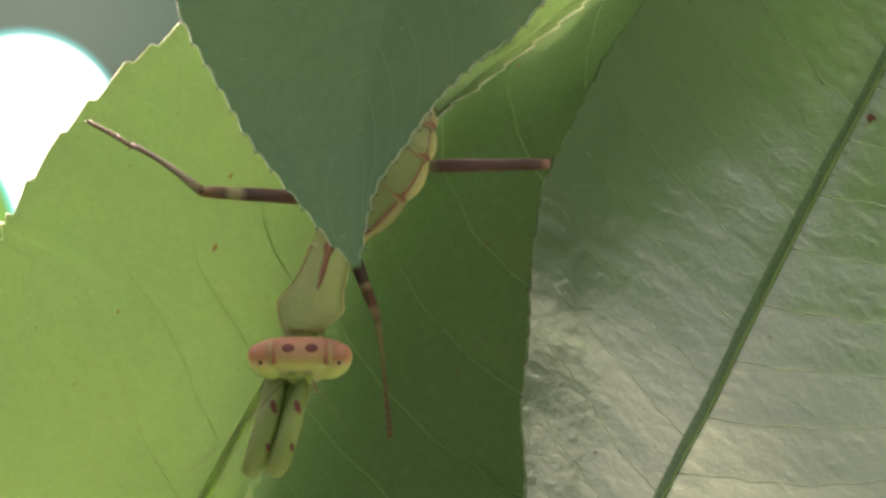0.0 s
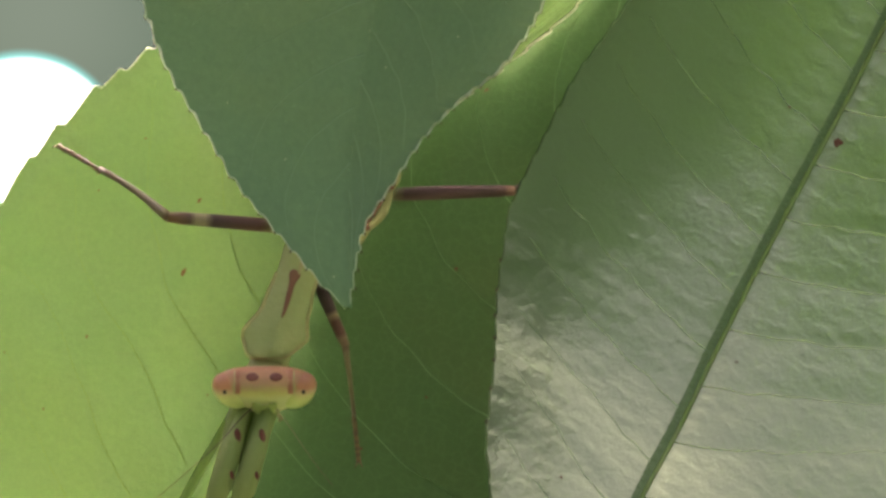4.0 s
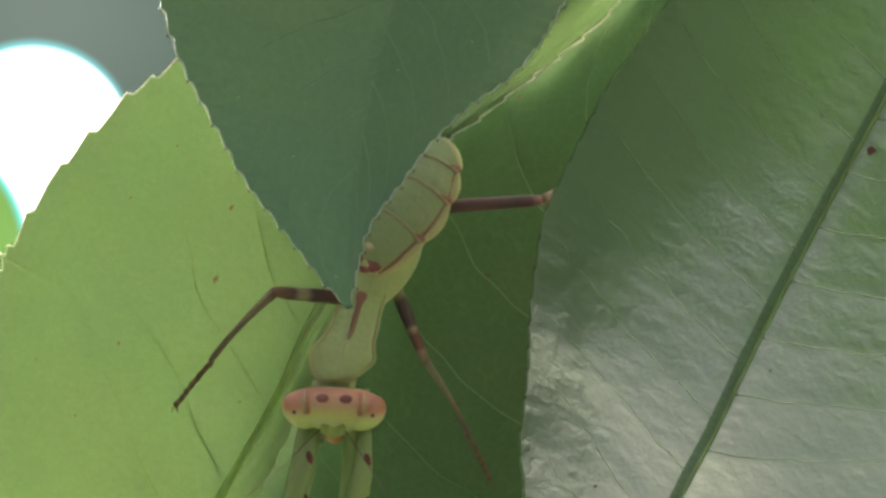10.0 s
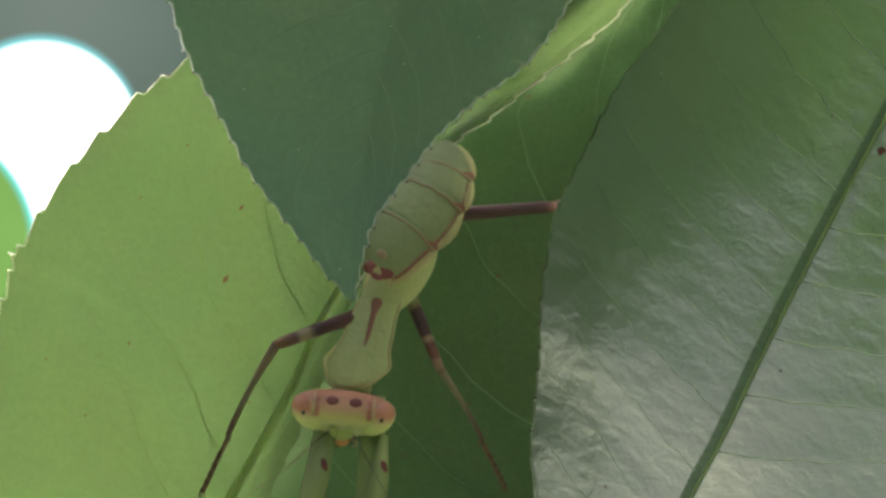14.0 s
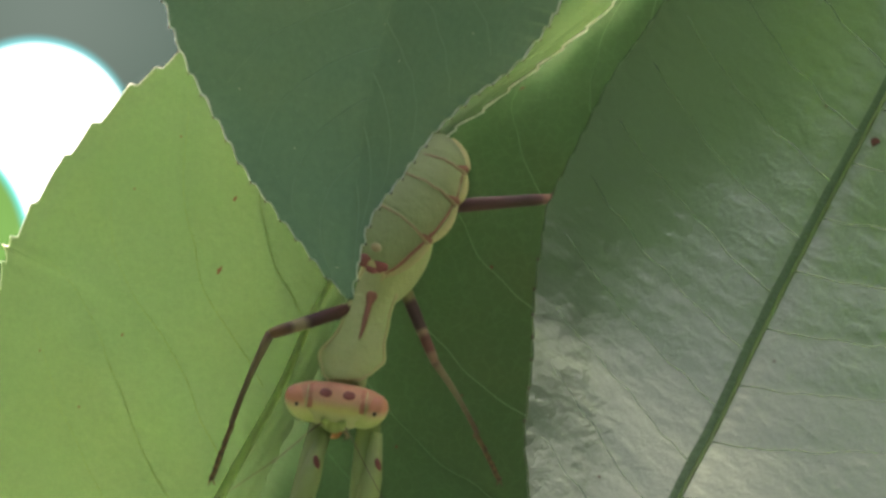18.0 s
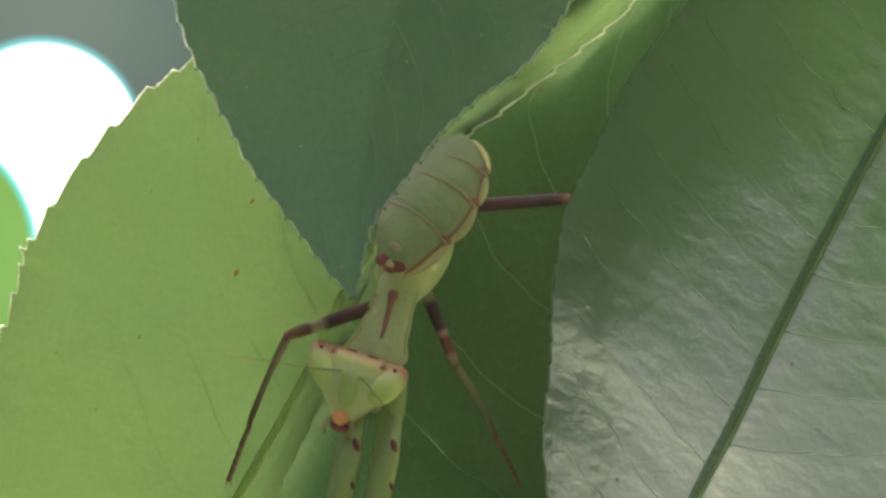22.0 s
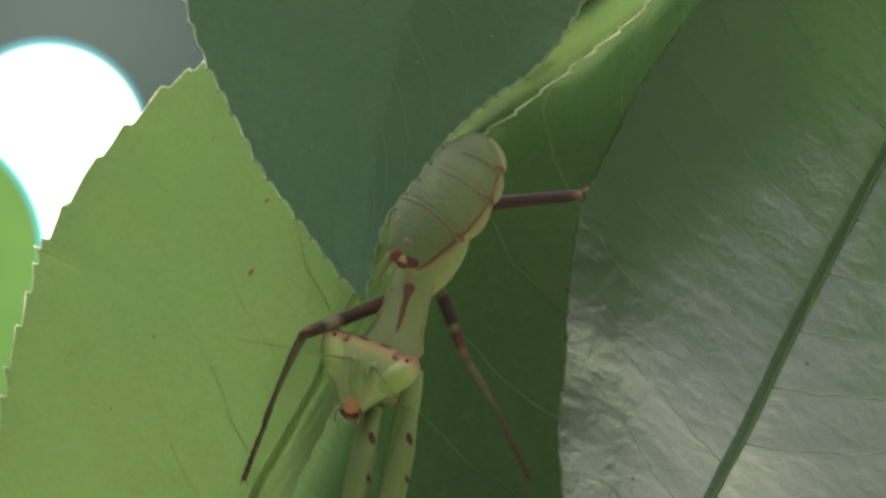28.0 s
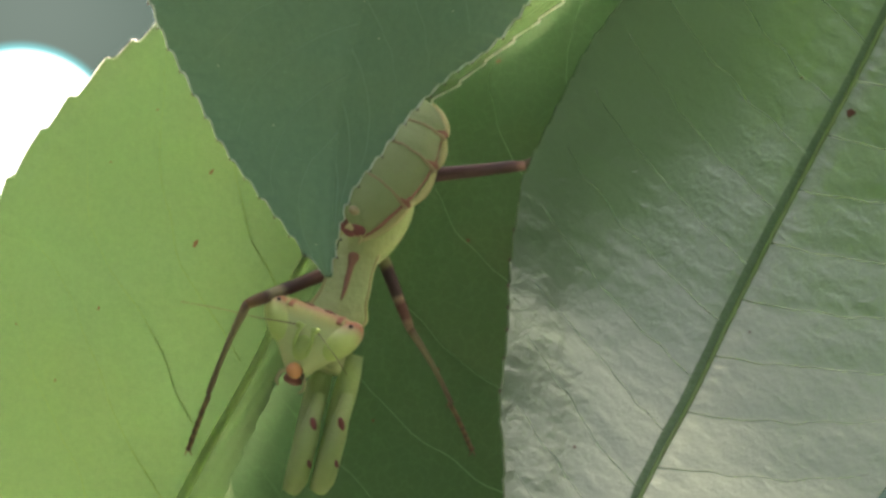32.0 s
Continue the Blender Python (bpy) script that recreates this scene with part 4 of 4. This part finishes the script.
    walk(mantis, [(t, Matrix.Translation(rest + shift(t, x, z))) for t, x, z in (
        (0, -77, -80), (0.5, -83, -80), (1, -92, -75), (1.5, -87, -78), (2, -93, -84), (2.5, -101, -90), (3, -119, -75), (3.5, -109, -50),
        (4, -139, -30), (4.5, -133, -28), (6.5, -110, -18), (7, -80, -25), (7.5, -66, -20), (8, -62, 0), (8.5, -41, -3), (9, -35, -3),
        (9.5, -31, 0), (10, -21, 8), (10.5, -11, 6), (11, -2, 2), (11.5, 23, 3), (12, 35, 12), (12.5, 40, 3), (13, 24, 14),
        (13.5, 6, -5), (14, 6, 20), (14.5, 11, 18), (16.5, -8, 9), (17, -8, 14), (17.5, -8, 12), (18, -3, 8), (18.5, -6, 8),
        (19, 0, 0), (19.5, 5, 3), (20, 11, 0), (20.5, 14, -6), (21, 26, -11), (21.5, 29, -3), (22, 35, 6), (22.5, 52, 28),
        (23, 50, 28), (23.5, 69, 15), (24, 52, 14), (24.5, 34, 6), (25, 31, 0), (25.5, 29, -14), (27.5, 43, -20), (28, 63, -6),
        (28.5, 78, 11), (29, 121, 35), (29.2, 148, 40), (29.3, 154, 40), (29.5, 122, 12), (29.6, 156, 18), (29.7, 146, 44), (29.8, 142, 54), (29.9, 119, 20), (30, 93, -22), (30.1, 94, 20), (30.2, 80, 34), (30.3, 76, -16), (30.4, 32, -28), (30.5, 0, -14), (31, -8, -32), (31.5, -41, -48), (32, -35, -61),
    )])
    # the abdomen lifts and drops a little behind the thorax
    root = m_at(735, 400, 40)
    def sag(x, y, turn):
        return Matrix.Translation(Vector((x * U, 0, -y * U))) @ Matrix.Translation(root) @ pose(0, 0, 0, 0, turn, 0) @ Matrix.Translation(-root)
    walk(abdomen, [(t, sag(x, y, a)) for t, x, y, a in (
        (0, 26, 18, -5), (4.5, 24, 18, -5), (6.5, 12, -6, -3), (9, 6, -2, -1), (13, 2, 0, 0), (19, 0, 0, 0), (20.5, -2, 2, 0), (23, -6, 4, 2), (25.5, -8, 8, 2),
        (28, -8, 10, 3), (29.2, -8, 18, 5), (30, -8, 10, 3), (31, -6, 8, 1), (32, -6, 6, 1))])

    # the head nods towards the lens at about 20.5 s
    def nod(x, y, pitch, roll, yaw):
        return Matrix.Translation(m_at(660 + x, 513 + y, -34)) @ pose(0, 0, 0, 0, roll, 0) @ pose(0, 0, 0, 0, 0, yaw) @ pose(0, 0, 0, pitch, 0, 0)
    walk(head, [(t, nod(*r)) for t, *r in (
        (0, -50, 197, 66, 0, 0), (2.5, -51, 197, 66, 0, 0), (4.5, -50, 200, 66, 0, 0), (6.5, -46, 205, 66, 1, 0), (9, -47, 200, 66, 2, 0), (11, -46, 196, 66, 3, 0), (13, -56, 190, 66, 6, 0),
        (14.5, -57, 192, 66, 6, 0), (16.5, -60, 191, 66, 7, 0), (19, -60, 190, 66, 8, 0), (20.2, -60, 190, 66, 8, 0), (20.45, -60, 165, 38, 13, -6), (20.7, -62, 146, 12, 19, -10),
        (21.5, -63, 142, 8, 18, -10), (23, -65, 141, 8, 18, -10), (25.5, -70, 138, 8, 20, -10), (28, -70, 134, 8, 20, -10), (29.2, -74, 122, 8, 18, -10), (30.5, -72, 130, 8, 20, -10), (32, -71, 128, 8, 21, -10))])

    # the middle leg steps down the bright leaf: hip, knee and foot in the lens's view
    thigh, shin = [], []
    for t, mx, my, kx, ky, ex, ey in (
            (0, -77, -80, 360, 340, 145, 200), (1, -92, -75, 349.5, 347, 134.5, 207), (2, -93, -84, 344, 338.5, 129, 198.5), (3, -119, -75, 321, 344.5, 106, 204.5), (4, -139, -30, 300, 385, 90, 243),
            (6.5, -110, -18, 302, 395, 74, 261), (7, -80, -25, 339, 392, 101, 251), (7.5, -66, -20, 389, 469, 94, 368), (8, -62, 0, 430, 519, 151, 452), (8.5, -41, -3, 503, 532, 302, 459),
            (9, -35, -3, 552, 496, 340, 538), (9.5, -31, 0, 533, 499, 309, 636), (10, -21, 8, 490, 516, 299, 714), (10.5, -11, 6, 503, 526, 312, 747), (11, -2, 2, 517, 519, 386, 747),
            (11.5, 23, 3, 567, 506, 426, 687), (12, 35, 12, 612, 510, 395, 600), (12.5, 40, 3, 627, 512, 325, 637), (13, 24, 14, 535, 540, 318, 757), (13.5, 6, -5, 500, 563, 335, 835),
            (14.5, 11, 18, 490, 610, 376, 855), (17, -8, 14, 473, 596, 359, 855), (19, 0, 0, 485, 582, 367, 840), (20.5, 14, -6, 493.5, 578.5, 375.5, 836.5), (21.5, 29, -3, 506, 582.5, 388, 840.5),
            (22.5, 52, 28, 529.5, 614.5, 411.5, 872.5), (23, 50, 28, 527, 615.2, 409, 873.2), (23.5, 69, 15, 545.2, 611.8, 427.2, 869.8), (24.5, 34, 6, 511.2, 602.5, 393.2, 860.5), (25.5, 29, -14, 505.2, 586, 387.2, 844),
            (27.5, 43, -20, 515.5, 575.5, 397.5, 833.5), (28, 63, -6, 539.2, 590.5, 421.2, 848.5), (28.5, 78, 11, 558.2, 605.5, 440.2, 863.5), (29, 121, 35, 596.8, 628, 478.8, 886), (29.5, 122, 12, 608.9, 603, 490.9, 861),
            (30, 93, -22, 575.3, 571, 457.3, 829), (30.5, 0, -14, 479.8, 577, 361.8, 835), (31, -8, -32, 467.1, 564, 349.1, 822), (31.5, -41, -48, 436.7, 550, 318.7, 808), (32, -35, -61, 439.9, 538, 321.9, 796),
            ):
        hy = float(np.interp(t, (7, 10, 13), (432, 522, 530)))
        hip = m_at(650, hy, 22)
        kx, ky, ex, ey = kx - mx, ky - my, ex - mx, ey - my
        flat = math.hypot(kx - 650, ky - hy)
        kd = 22 - math.sqrt(max(235 ** 2 - flat ** 2, 0)) * 0.6
        knee = m_at(kx, ky, kd)
        flat = math.hypot(ex - kx, ey - ky)
        toe = m_at(ex, ey, kd + math.sqrt(max(330 ** 2 - flat ** 2, 400)))
        thigh.append((t, pointing(knee + (hip - knee).normalized() * 235 * U, knee)))
        shin.append((t, pointing(knee, toe)))
    walk(mid_thigh, thigh)
    walk(mid_shin, shin)

    # the other legs shift their hold between 4.5 and 6.5 s
    def limb(upper, lower, rows, l0):
        walk(upper, [(t, pointing(m_at(*a), m_at(*b))) for t, a, b, c in rows])
        walk(lower, [(t, pointing(m_at(*a) + (m_at(*b) - m_at(*a)).normalized() * l0 * U, m_at(*c))) for t, a, b, c in rows])
    limb(near_thigh, near_shin, ((0, (690, 502, 30), (744, 642, 40), (766, 850, 190)), (4.5, (692, 506, 30), (748, 636, 40), (772, 834, 190)), (6.5, (712, 488, 30), (774, 632, 40), (905, 862, 150)),
                                 (9, (716, 490, 30), (776, 636, 40), (912, 868, 150)), (13, (716, 496, 30), (775, 640, 40), (905, 860, 150)), (19, (716, 496, 30), (775, 640, 40), (902, 856, 150)),
                                 (25.5, (710, 506, 30), (768, 656, 40), (893, 876, 150)), (29, (708, 500, 30), (764, 650, 40), (890, 872, 150)), (32, (708, 506, 30), (764, 652, 40), (888, 876, 150))), 150)
    limb(hind_thigh, hind_shin, ((0, (790, 374, 70), (1040, 370, 60), (1180, 330, 130)), (4.5, (790, 374, 70), (1040, 366, 60), (1180, 330, 130)), (6.5, (735, 362, 70), (990, 350, 50), (1130, 290, 130)), (13, (720, 366, 70), (968, 346, 50), (1110, 290, 130)),
                                 (19, (720, 362, 70), (968, 344, 50), (1110, 290, 130)), (25.5, (712, 372, 70), (960, 350, 50), (1100, 290, 130)), (32, (706, 380, 70), (952, 354, 50), (1100, 300, 130))), 262)
    walk(far_thigh, [(t, pointing(m_at(720, 400, 60), m_at(752, 270, 190))) for t in (0, 32)])
    # the forelegs
    walk(arms[0], [(t, pointing(m_at(*a), m_at(*b))) for t, a, b in (
        (0, (590, 680, 20), (520, 915, 0)), (4.5, (590, 680, 20), (518, 915, 0)), (6.5, (585, 680, 20), (530, 915, 0)), (13, (588, 680, 20), (535, 890, 0)), (19, (588, 690, 20), (532, 880, 0)),
        (20.2, (588, 690, 20), (532, 880, 0)), (21, (612, 660, 20), (562, 870, 0)), (28, (612, 660, 20), (562, 870, 0)), (30, (612, 664, 20), (560, 880, 0)), (31, (612, 690, 20), (552, 930, 0)), (32, (612, 690, 20), (550, 930, 0)))])
    walk(arms[1], [(t, pointing(m_at(*a), m_at(*b))) for t, a, b in (
        (0, (632, 680, 10), (562, 918, -10)), (4.5, (632, 680, 10), (562, 918, -10)), (6.5, (650, 680, 10), (610, 915, -10)), (13, (662, 680, 10), (638, 890, -10)), (19, (664, 690, 10), (638, 880, -10)),
        (20.2, (664, 690, 10), (638, 880, -10)), (21, (672, 660, 10), (630, 860, -10)), (28, (672, 660, 10), (630, 860, -10)), (30, (670, 664, 10), (626, 870, -10)), (31, (664, 690, 10), (600, 930, -10)), (32, (664, 690, 10), (598, 930, -10)))])


motions()
